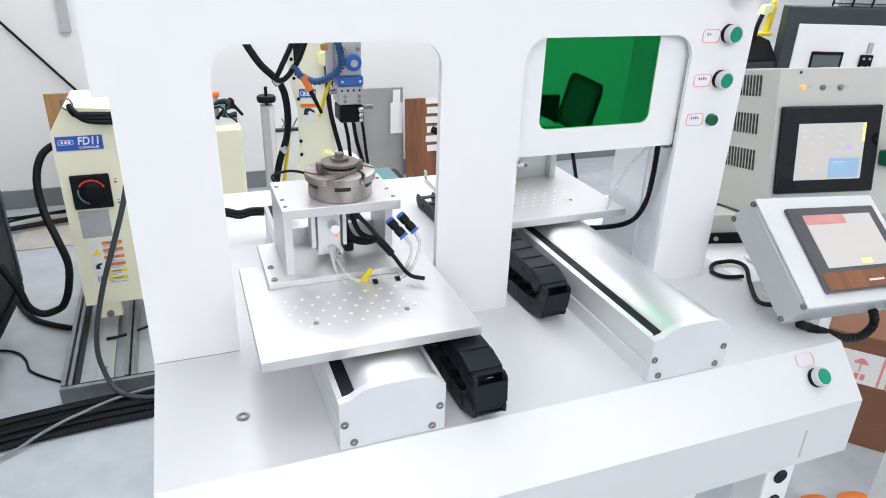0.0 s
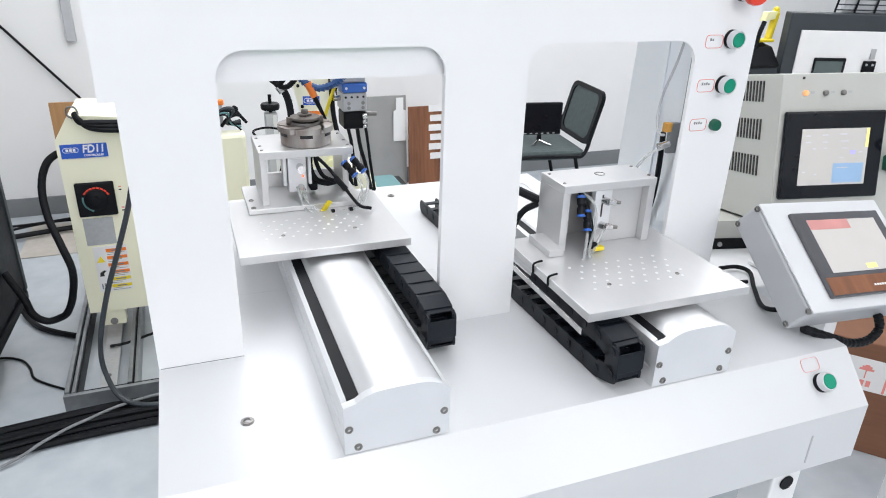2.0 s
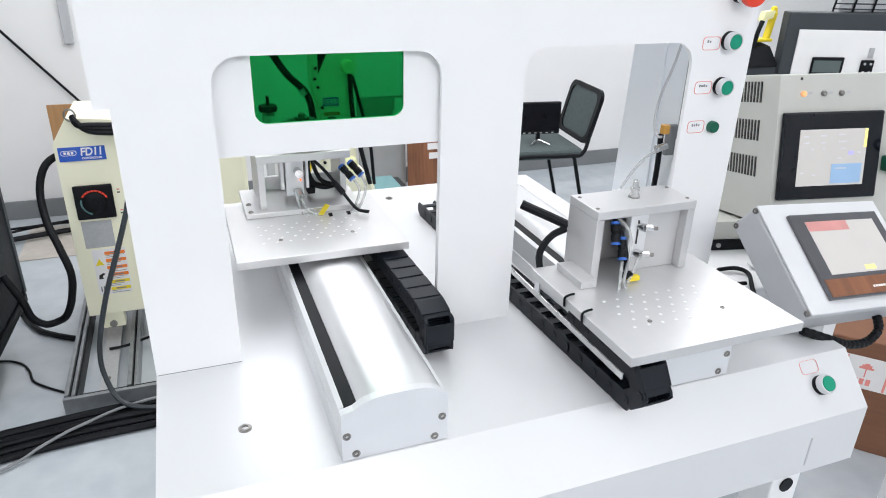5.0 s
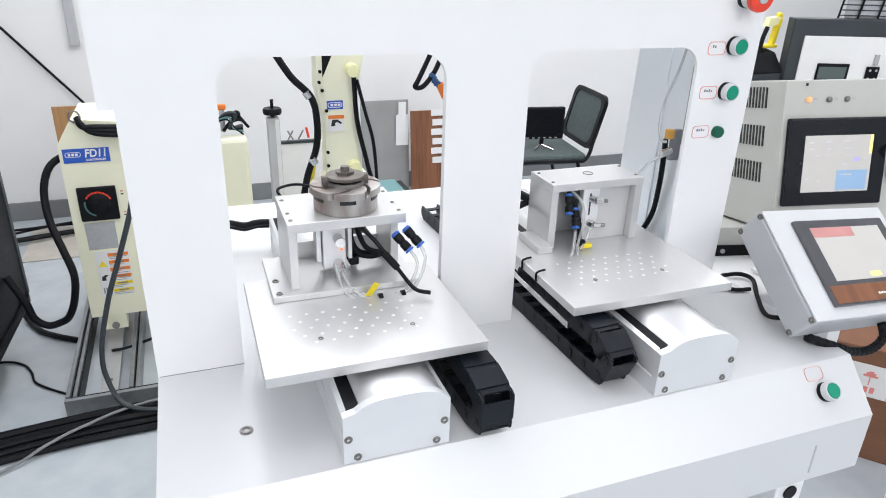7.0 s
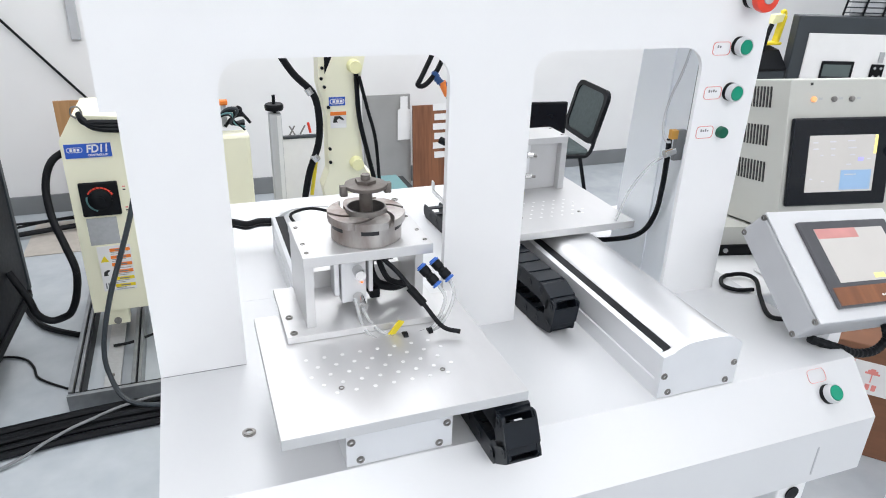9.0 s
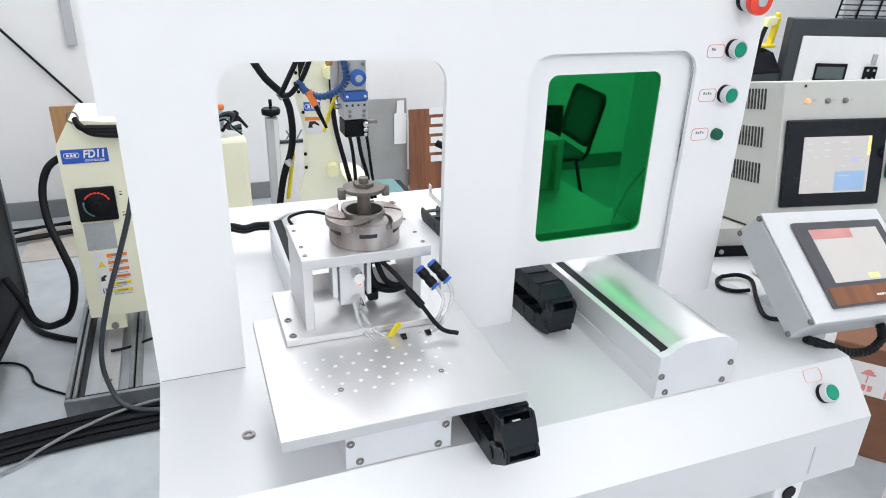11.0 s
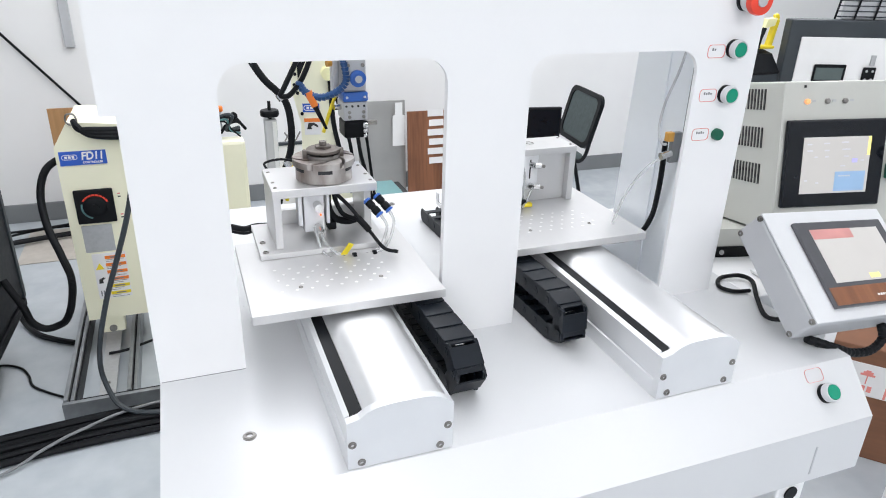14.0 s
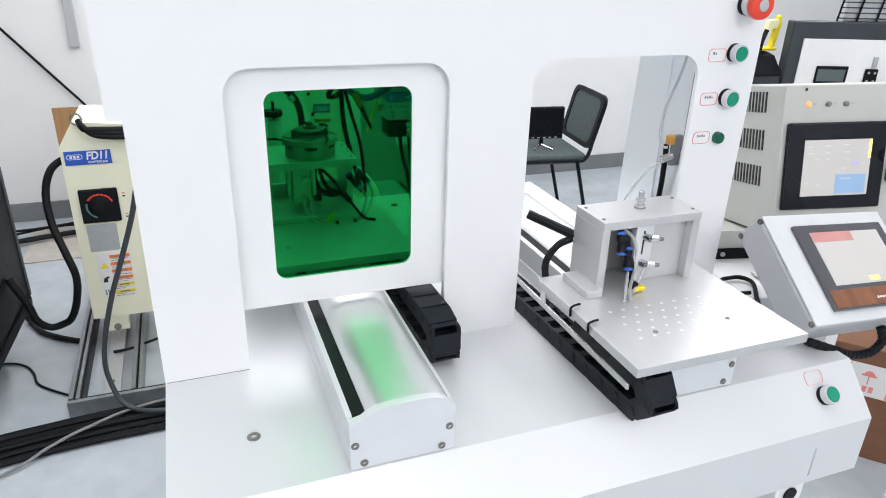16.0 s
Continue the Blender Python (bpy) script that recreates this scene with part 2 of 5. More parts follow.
def tube(points, r, n=8, per=8, ribs=0.0):
    return add_tube(bmesh.new(), points, r, n, per, ribs)


def words(name, text, size, m, mat, parent, depth=0.0006):
    """Raised lettering as a mesh, built from the built-in font."""
    cu = bpy.data.curves.new(name, "FONT")
    cu.offset, cu.shear = size * 0.03, 0.15
    cu.body, cu.size, cu.extrude, cu.align_x, cu.align_y = text, size, depth, "CENTER", "CENTER"
    tmp = bpy.data.objects.new(name, cu)
    me = bpy.data.meshes.new_from_object(tmp)
    bpy.data.objects.remove(tmp)
    me.materials.clear()
    me.materials.append(mat)
    ob = new(name, me)
    ob.parent = parent
    ob.matrix_local = m
    return ob


def screw(bm, m, r=0.0042):
    """A socket-head screw in its counterbore, along the local z axis."""
    b2 = lathe([(r * 1.25, -0.002), (r * 1.25, 0.0004), (r * 1.02, 0.0004), (r, 0.0016), (r * 0.62, 0.0018), (r * 0.58, -0.0006)], 14)
    bmesh.ops.transform(b2, matrix=m, verts=b2.verts)
    tmp = bpy.data.meshes.new("screw")
    b2.to_mesh(tmp)
    b2.free()
    bm.from_mesh(tmp)
    bpy.data.meshes.remove(tmp)
    return bm


# ---- room ----


def room():
    fl = part("floor", box(-4.2, 6.5, -4.0, 4.6, FLOOR - 0.1, FLOOR), FLOORM)
    tagged(fl, "glossy grey epoxy-painted workshop floor with scuffs", "floor", kind="structure")
    ce = part("ceiling", box(-4.2, 6.5, -4.0, 4.6, 2.75, 2.85), WALL)
    tagged(ce, "plain white painted ceiling", "ceiling", kind="structure")
    turn = pose(0.8, 3.01, 0)
    for name, m, x0, x1 in (("wall_north", turn, -5.5, 6.5), ("wall_south", pose(0, -4.0, 0, 0, 0, 180), -6.6, 4.3),
                            ("wall_west", pose(-4.1, 0, 0, 0, 0, 90), -4.2, 4.6), ("wall_east", pose(6.4, 0, 0, 0, 0, -90), -4.6, 4.2)):
        w = part(name, box(x0, x1, 0, 0.12, FLOOR, 2.76), WALL)
        w.matrix_world = m
        tagged(w, "plain white painted workshop wall", "wall", kind="structure")
    sk = part("baseboard", box(-5.4, 6.4, -0.012, 0.0, FLOOR, FLOOR + 0.095, 0.003), SKIRT)
    sk.matrix_world = turn
    tagged(sk, "dark grey painted skirting band along the wall", "baseboard", kind="structure")


room()

# ---- welding workstation ----
OPEN_L, OPEN_R, OPEN_TOP = (0.097, 0.348), (0.4535, 0.696), 1.160
PW = 0.79


def arch(x0, x1, r=0.03):
    """The cut-out of an opening, from its right foot over the top to its left foot."""
    out = [(x1, T)]
    out += [(x1 - r + r * math.cos(radians(a)), OPEN_TOP - r + r * math.sin(radians(a))) for a in range(0, 91, 10)]
    out += [(x0 + r + r * math.cos(radians(a)), OPEN_TOP - r + r * math.sin(radians(a))) for a in range(90, 181, 10)]
    return out + [(x0, T)]


def push_button(m, cap_mat, parent, r=0.0116, name="push_button"):
    """A push button whose axis is the local z."""
    base = part(name, lathe([(r * 1.03, 0.0), (r * 1.03, 0.0045), (r * 1.0, 0.0055)], 28), BLACK, parent, smooth=True)
    base.matrix_local = m
    part("bezel", lathe([(r * 1.0, 0.0056), (r * 1.03, 0.0070), (r * 1.02, 0.0125), (r * 0.95, 0.0150), (r * 0.85, 0.0150), (r * 0.82, 0.0125)], 28), HMIWHITE,
         base, "white plastic bezel", True)
    part("cap", lathe([(r * 0.81, 0.009), (r * 0.81, 0.0145), (r * 0.76, 0.0156)], 28), cap_mat, base, "green push cap", True)
    return base


def workstation():
    ob = empty("welding_workstation", "white powder-coated laser welding machine with two openings on a steel table", "machine", pose(0, 0, 0))
    top = 1.72
    outline = [(0, T)] + [(0, 1.113), (-0.015, 1.113), (-0.015, top), (PW, top), (PW, T)] + arch(*OPEN_R) + arch(*OPEN_L)
    part("front_panel", prism(outline, 0.0, 0.006), WHITE, ob, "white powder-coated front panel")
    # folded side skins and inner walls behind the panel
    part("side_panel", box(0.0, 0.004, 0.008, 0.09, T, top), WHITE, ob)
    part("side_panel", box(PW - 0.004, PW, 0.008, 0.09, T, top), WHITE, ob)
    part("inner_wall", prism([(0.008, T + 0.001), (0.215, T + 0.001), (0.19, 0.808), (0.172, 0.825), (0.166, 0.86), (0.162, 1.0), (0.155, 1.14), (0.152, top), (0.008, top)], 0.716, 0.719, "yz"), INNER, ob,
         "bluish-white folded sheet-metal inner wall")
    part("inner_fold", box(0.7135, 0.7158, 0.078, 0.081, T + 0.001, top), INNER, ob)
    part("inner_flange", box(0.701, 0.715, 0.0085, 0.0105, T + 0.001, top), INNER, ob)
    part("top_panel", box(-0.015, PW, 0.008, 0.10, top - 0.006, top), WHITE, ob)
    part("centre_post", box(0.3525, 0.4465, 0.0065, 0.022, T, top), WHITE, ob)
    part("foot_line", box(0.002, 0.0965, -0.0004, 0.002, T - 0.001, T + 0.0006), SKIRT, ob)
    # table with the sloped operator edge
    desk = [(-0.2145, T), (0.16, T), (0.16, 0.69), (-0.266, 0.66), (-0.266, 0.742)]
    part("table_top", prism(desk, 0.0, 0.838, "yz"), TABLE, ob, "satin white steel table with a sloped front edge")
    part("table_back", box(0.0, 0.765, 0.1602, 0.56, 0.69, T), TABLE, ob)
    # table screw and legs
    for sx, sy in ((0.087, -0.129), (0.087, 0.48), (0.43, 0.5)):
        bm = bmesh.new()
        screw(bm, pose(sx, sy, T + 0.0004), 0.0058)
        part("screw", bm, STEEL, ob)
    for lx, ly in ((0.03, -0.22), (0.03, 0.52), (0.755, -0.23), (0.755, 0.52)):
        part("leg", box(lx, lx + 0.05, ly, ly + 0.05, FLOOR + 0.03, 0.672, 0.003), WHITE, ob)
        part("levelling_foot", lathe([(0.028, 0), (0.028, 0.012), (0.009, 0.018), (0.009, 0.032)], 20), BLACK, ob).location = (lx + 0.025, ly + 0.025, FLOOR)
    for k in range(12):
        part("perforation", cyl((0.78, -0.2306, 0.60 - 0.045 * k), (0.78, -0.2325, 0.60 - 0.045 * k), 0.011), BLACK, ob)
    # operator buttons
    face = Matrix.Rotation(radians(90), 4, "X")
    for z, mat in ((1.161, GREEN), (1.102, GREEN)):
        push_button(Matrix.Translation((0.748, 0, z)) @ face, mat, ob)
    small = part("push_button", lathe([(0.0080, 0), (0.0080, 0.006), (0.0072, 0.008)], 24), DKGREEN, ob, "small dark green pilot button", True)
    small.matrix_local = Matrix.Translation((0.746, 0, 1.047)) @ face
    stop = part("emergency_stop", lathe([(0.0165, 0), (0.0165, 0.005), (0.015, 0.006)], 28), BLACK, ob, "red mushroom emergency stop button", True)
    stop.matrix_local = Matrix.Translation((0.753, 0, 1.222)) @ face @ Matrix.Diagonal((0.88, 0.88, 0.9, 1))
    part("collar", lathe([(0.015, 0.006), (0.0165, 0.008), (0.0165, 0.016), (0.014, 0.018)], 28), HMIWHITE, stop, smooth=True)
    part("mushroom", lathe([(0.014, 0.018), (0.0195, 0.022), (0.0205, 0.027), (0.0195, 0.032), (0.009, 0.0335), (0.0085, 0.0325)], 32), RED, stop, "red mushroom head", True)
    part("centre_mark", lathe([(0.0083, 0.0325), (0.0083, 0.0345), (0.007, 0.0348)], 24), GREYBOX, stop, smooth=True)
    slope = Matrix.Translation((0.776, -0.2395, 0.7718)) @ Matrix.Rotation(radians(48.4), 4, "X")
    push_button(slope, GREEN, ob, 0.0118)
    # red outlined name plates with small bars of writing
    for lx, lz in ((0.7215, 1.158), (0.7205, 1.101), (0.7195, 1.048)):
        tag = part("name_plate", ring_plate(rounded(lx - 0.014, lx + 0.014, lz - 0.0085, lz + 0.0085, 0.005, 4), rounded(lx - 0.0133, lx + 0.0133, lz - 0.0078, lz + 0.0078, 0.0045, 4),
                   -0.0006, 0.0), REDINK, ob, "thin red outline label")
        for k in range(2 if lz > 1.12 else 4):
            tall = (0.0034, 0.0026, 0.0036, 0.0022)[k]
            part("writing", box(lx - 0.007 + 0.0036 * k, lx - 0.0049 + 0.0036 * k, -0.0005, -0.0001, lz + 0.0008, lz + 0.0008 + tall), SKIRT, tag)
    tilt = Matrix.Translation((0.768, -0.2235, 0.7905)) @ Matrix.Rotation(radians(-41.6), 4, "X")
    tag = part("name_plate", ring_plate(rounded(-0.014, 0.014, -0.0085, 0.0085, 0.005, 4), rounded(-0.0136, 0.0136, -0.0081, 0.0081, 0.0047, 4), -0.0012, -0.0006), REDINK, ob)
    tag.matrix_local = tilt
    part("slot_mark", box(0.752, 0.7545, -0.2668, -0.2655, 0.672, 0.715), GREYBOX, ob)
    # sensor and wiring on the right inner wall
    part("sensor", box(0.690, 0.7005, 0.027, 0.036, 1.032, 1.045, 0.001), AMBER, ob, "orange photo sensor")
    part("sensor", cyl((0.684, 0.03, 1.011), (0.700, 0.03, 1.015), 0.0055), CHROME, ob, "round steel connector")
    part("sensor_bracket", box(0.7008, 0.7155, 0.030, 0.037, 1.000, 1.044, 0.001), SKIRT, ob)
    # Thin dark grey strip along the right edge of the opening.
    part("edge_strip", box(0.6965, 0.6995, 0.0066, 0.0086, 1.03, 1.138, 0.0006), SKIRT, ob, "dark grey strip at the edge of the opening")
    part("cable", tube([(0.708, 0.03, 1.20), (0.706, 0.045, 1.13), (0.702, 0.060, 1.08), (0.694, 0.055, 1.045), (0.690, 0.040, 1.028), (0.696, 0.036, 1.026)], 0.0018), GREYBOX, ob)
    part("cable", tube([(0.698, 0.042, 1.028), (0.703, 0.046, 1.0), (0.708, 0.052, 0.95), (0.709, 0.060, 0.905), (0.703, 0.080, 0.868), (0.680, 0.115, 0.846), (0.63, 0.16, 0.832)], 0.0040), RUBBER, ob)
    part("cable", tube([(0.69, 0.03, 1.01), (0.68, 0.05, 0.99), (0.672, 0.08, 0.94), (0.668, 0.1, 0.88)], 0.002), TUBE, ob)
    return ob


workstation()

# ---- sliding doors ----


def sliding_door(x0, x1, wx0, wx1, group):
    ob = empty("sliding_door", "white sliding safety door with a green laser-proof window", "door", pose(0, 0, 0), group)
    z0, z1 = 0.876, 1.185
    n = 6
    part("door_leaf", ring_plate(rounded(x0 - 0.012, x1 + 0.003, z0, z1, 0.004, n), rounded(wx0, wx1, 0.910, 1.133, 0.013, n), 0.012, 0.018), WHITE, ob)
    pane = part("pane", prism(rounded(wx0 - 0.002, wx1 + 0.002, 0.908, 1.135, 0.014, n), 0.0135, 0.0165), GREENGLASS, ob, "clear green laser-safety pane")
    return ob


door_l = sliding_door(*OPEN_L, 0.139, 0.306, "sliding doors of the workstation")
door_r = sliding_door(*OPEN_R, 0.486, 0.652, "sliding doors of the workstation")

# ---- linear rails ----


def linear_rail(xc, group):
    ob = empty("linear_rail", "aluminium linear module with an arched satin cover, bolted on the table", "linear rail", pose(xc, 0, 0), group)
    w, y0, y1 = 0.055, -0.212, 0.335
    prof = [(-w, T), (-w + 0.001, T + 0.020), (-w + 0.003, T + 0.021), (-w + 0.003, T + 0.026), (-w + 0.001, T + 0.027), (-w, T + 0.056), (-w + 0.005, T + 0.059), (-w + 0.006, T + 0.045),
            (w - 0.006, T + 0.045), (w - 0.005, T + 0.059), (w, T + 0.056), (w - 0.001, T + 0.027), (w - 0.003, T + 0.026), (w - 0.003, T + 0.021), (w - 0.001, T + 0.020), (w, T)]
    part("body", prism(prof, y0 + 0.010, y1 - 0.01), ALU_SIDE, ob)
    part("dust_strip", box(-0.0500, -0.0362, y0 + 0.010, y1 - 0.012, T + 0.046, T + 0.0584), RUBBER, ob, "black dust strip")
    n = 16
    arc = [(0.0495 - 0.0853 * k / n, T + 0.0585 + 0.0108 * (1 - abs(2 * k / n - 1) ** 3.6)) for k in range(n + 1)]
    part("cover", prism([(0.0488, T + 0.047)] + arc + [(-0.0358, T + 0.047)], y0 + 0.010, y1 - 0.012), COVER, ob, "arched satin aluminium cover", True)
    for y in (y0, y1 - 0.010):
        ends = [(-w, T + 0.0006), (w, T + 0.0006), (w, T + 0.056), (0.051, T + 0.0590)] + [(0.051 - 0.093 * k / n, T + 0.0592 + 0.0108 * (1 - abs(2 * k / n - 1) ** 3.6)) for k in range(1, n)] + [(-0.042, T + 0.0590), (-w, T + 0.056)]
        part("end_plate", prism(ends, y, y + 0.0095), ALU_SIDE, ob, "satin aluminium end plate")
    for sx, sz in ((-0.042, 0.007), (0.042, 0.007), (-0.051, 0.030), (0.050, 0.030)):
        bm = bmesh.new()
        screw(bm, Matrix.Translation((sx * 0.98, y0 - 0.0002, T + sz)) @ Matrix.Rotation(radians(90), 4, "X"), 0.0034)
        part("screw", bm, STEEL, ob)
    return ob


linear_rail(0.227, "linear rails")
linear_rail(0.590, "linear rails")
for dz, dy in ((0.0, 0.0), (-0.007, 0.006)):
    cb = part("motor_cable", tube([(0.172, 0.340 + dy, 0.846 + dz), (0.152, 0.338 + dy, 0.848 + dz), (0.132, 0.336 + dy, 0.846 + dz), (0.106, 0.336 + dy, 0.853 + dz), (0.06, 0.345 + dy, 0.848 + dz), (0.025, 0.36 + dy, T + 0.008), (0.01, 0.43, T + 0.006)], 0.0052), RUBBER)
    tagged(cb, "black cable at the rear end of the linear rail", "cable", "motor cables")

# ---- fixtures on the carriages: local origin at the rail centre, front edge of the plate at y = 0 ----
PZ = 0.8855


def base_plate(ob, w, d):
    part("base_plate", box(-w / 2, w / 2, 0, d, PZ - 0.0115, PZ, 0.0008), ALU, ob, "drilled brushed aluminium base plate")
    part("slider_block", box(-0.035, 0.035, 0.03, d - 0.03, PZ - 0.0135, PZ - 0.0117), ALU_SIDE, ob)
    bm = bmesh.new()
    for i in range(8):
        for j in range(5):
            x, y = -0.076 + 0.0185 * i + 0.009 * (j % 2), 0.052 + 0.0155 * j
            add_cyl(bm, (x, y, PZ - 0.0002), (x, y, PZ + 0.0003), 0.0021, n=10)
    part("drilled_hole", bm, PAPER, ob)["kind"] = "stuff"
    for x, y in ((-0.052, 0.058), (0.05, 0.058), (-0.052, 0.19), (0.05, 0.19)):
        bm = bmesh.new()
        screw(bm, pose(x, y, PZ - 0.0008), 0.0028)
        part("screw", bm, STEEL, ob)


def fitting(ob, m):
    f = part("push_in_fitting", lathe([(0.0040, -0.0110), (0.0056, -0.0105), (0.0056, -0.0022), (0.0046, -0.0012), (0.0046, 0.0012), (0.0056, 0.0022), (0.0056, 0.0105), (0.0040, 0.0110)], 16), BLACK, ob, "black push-in air fitting", True)
    f.matrix_local = m
    for z in (-0.0145, 0.0105):
        part("release_ring", lathe([(0.0022, z), (0.0054, z + 0.0002), (0.0058, z + 0.0006), (0.0060, z + 0.0022), (0.0046, z + 0.0026), (0.0046, z + 0.004), (0.0022, z + 0.004)], 16), BLUEP, f, "blue release ring", True)


def gear_fixture():
    ob = empty("gear_fixture", "aluminium clamping jig bolted on a drilled sliding plate", "fixture")
    w, d = 0.234, 0.214
    base_plate(ob, w, d)
    x0, x1, y0, y1, zt = -0.067, 0.074, 0.160, 0.262, 0.977
    part("top_plate", box(x0, x1, y0, y1, zt - 0.012, zt, 0.0008), ALU, ob)
    part("side_plate", box(x0 + 0.001, x0 + 0.011, y0 + 0.002, y1 - 0.002, PZ + 0.008, zt - 0.0122, 0.0006), ALU, ob)
    part("side_plate", box(x1 - 0.011, x1 - 0.001, y0 + 0.03, y1 - 0.002, PZ + 0.008, zt - 0.0122, 0.0006), ALU, ob)
    part("foot_plate", box(x0 - 0.022, x1 + 0.012, y0 - 0.012, y1, PZ + 0.0002, PZ + 0.008, 0.0006), ALU, ob)
    part("back_plate", box(x0 + 0.012, x1 - 0.012, y1 - 0.012, y1 - 0.004, PZ + 0.008, PZ + 0.030), ALU, ob)
    # clamping cylinder below the top
    part("cylinder", box(-0.022, 0.006, y0 + 0.03, y0 + 0.058, zt - 0.075, zt - 0.0122, 0.001), ALU_SIDE, ob, "square pneumatic cylinder")
    part("cylinder_rib", box(-0.030, -0.024, y0 + 0.03, y0 + 0.05, zt - 0.065, zt - 0.0122, 0.001), ALU_SIDE, ob)
    part("cylinder_rib", box(0.009, 0.014, y0 + 0.03, y0 + 0.05, zt - 0.065, zt - 0.0122, 0.001), ALU_SIDE, ob)
    part("elbow_fitting", cyl((-0.004, y0 + 0.029, zt - 0.035), (-0.004, y0 + 0.012, zt - 0.035), 0.006), CHROME, ob, smooth=True)
    part("elbow_fitting", cyl((-0.004, y0 + 0.029, zt - 0.068), (-0.004, y0 + 0.010, zt - 0.072), 0.006), CHROME, ob, smooth=True)
    part("indicator_light", lathe([(0.0014, 0), (0.0014, 0.0012), (0.0007, 0.0018)], 10), SPARK, ob, "small red sensor light").matrix_local = Matrix.Translation((0.0005, y0 + 0.0285, zt - 0.05)) @ Matrix.Rotation(radians(90), 4, "X")
    part("hose_loop", tube([(0.016, y0 + 0.045, zt - 0.014), (0.014, y0 + 0.045, zt - 0.040), (0.022, y0 + 0.045, zt - 0.062), (0.040, y0 + 0.045, zt - 0.070), (0.056, y0 + 0.045, zt - 0.068)], 0.0052, 10), RUBBER, ob, "thick black hose loop", True)
    part("hose_loop", tube([(0.022, y0 + 0.038, zt - 0.014), (0.024, y0 + 0.038, zt - 0.034), (0.034, y0 + 0.038, zt - 0.056), (0.052, y0 + 0.038, zt - 0.066)], 0.0034), RUBBER, ob, "black hose", True)
    part("hose_boot", box(0.012, 0.024, y0 + 0.036, y0 + 0.056, zt - 0.078, zt - 0.066, 0.002), RUBBER, ob)
    part("hose", tube([(0.018, y0 + 0.005, zt - 0.013), (0.034, y0 - 0.002, zt - 0.030), (0.056, y0 - 0.02, zt - 0.060), (0.072, y0 - 0.04, zt - 0.081), (0.088, y0 - 0.052, zt - 0.0835)], 0.0026), RUBBER, ob)
    part("hose_sleeve", cyl((0.044, y0 - 0.010, zt - 0.045), (0.057, y0 - 0.021, zt - 0.061), 0.0045), RUBBER, ob)
    part("air_tube", tube([(-0.004, y0 + 0.010, zt - 0.073), (0.004, y0 - 0.01, zt - 0.086), (0.024, y0 - 0.028, zt - 0.094), (0.05, y0 - 0.026, zt - 0.0935), (0.07, y0 - 0.02, zt - 0.090), (0.082, y0 - 0.02, zt - 0.06), (0.074, y0 - 0.015, zt - 0.041)], 0.0021), TUBE, ob)
    part("air_tube", tube([(-0.012, y0 + 0.010, zt - 0.06), (-0.006, y0 - 0.01, zt - 0.088), (0.012, y0 - 0.032, zt - 0.0945), (0.056, y0 - 0.032, zt - 0.0945), (0.082, y0 - 0.02, zt - 0.085), (0.092, y0 - 0.02, zt - 0.055), (0.087, y0 - 0.015, zt - 0.036)], 0.0021), TUBE, ob)
    for x in (0.033, 0.061):
        part("tube_ring", cyl((x - 0.002, y0 - 0.029, zt - 0.0935), (x + 0.003, y0 - 0.029, zt - 0.0935), 0.0058), BLACK, ob)
    part("tape_flag", box(-0.004, 0.004, -0.001, 0.001, -0.012, 0.012, 0.0004, Matrix.Translation((0.024, y0 - 0.024, zt - 0.085)) @ Euler((0.3, 0.5, 0.3)).to_matrix().to_4x4()), YELLOW, ob, "yellow tape flag")
    part("wire", tube([(x0 + 0.01, y1 - 0.004, zt - 0.004), (x0 + 0.006, y1 + 0.012, zt + 0.004), (x0 + 0.03, y1 + 0.02, zt + 0.006), (x0 + 0.055, y1 + 0.008, zt + 0.003), (x0 + 0.075, y1 - 0.012, zt + 0.002)], 0.0018), RUBBER, ob)
    for dx in (0.0, 0.0135):
        fitting(ob, Matrix.Translation((0.064 + dx, y0 - 0.016, zt - 0.030 + dx * 0.4)) @ Euler((radians(-32), radians(-40), 0)).to_matrix().to_4x4())
    for x, y in ((x0 + 0.006, y0 + 0.012), (x0 + 0.006, y0 + 0.035), (x0 + 0.006, y1 - 0.02), (x1 - 0.006, y0 + 0.04), (x1 - 0.006, y1 - 0.02), (x1 - 0.006, y0 + 0.012)):
        bm = bmesh.new()
        screw(bm, pose(x, y, zt - 0.0008), 0.0025)
        part("screw", bm, STEEL, ob)
    for y in (y0 - 0.004, y0 + 0.03):
        bm = bmesh.new()
        screw(bm, pose(x0 - 0.014, y, PZ + 0.008), 0.0034)
        part("screw", bm, STEEL, ob)
    return ob


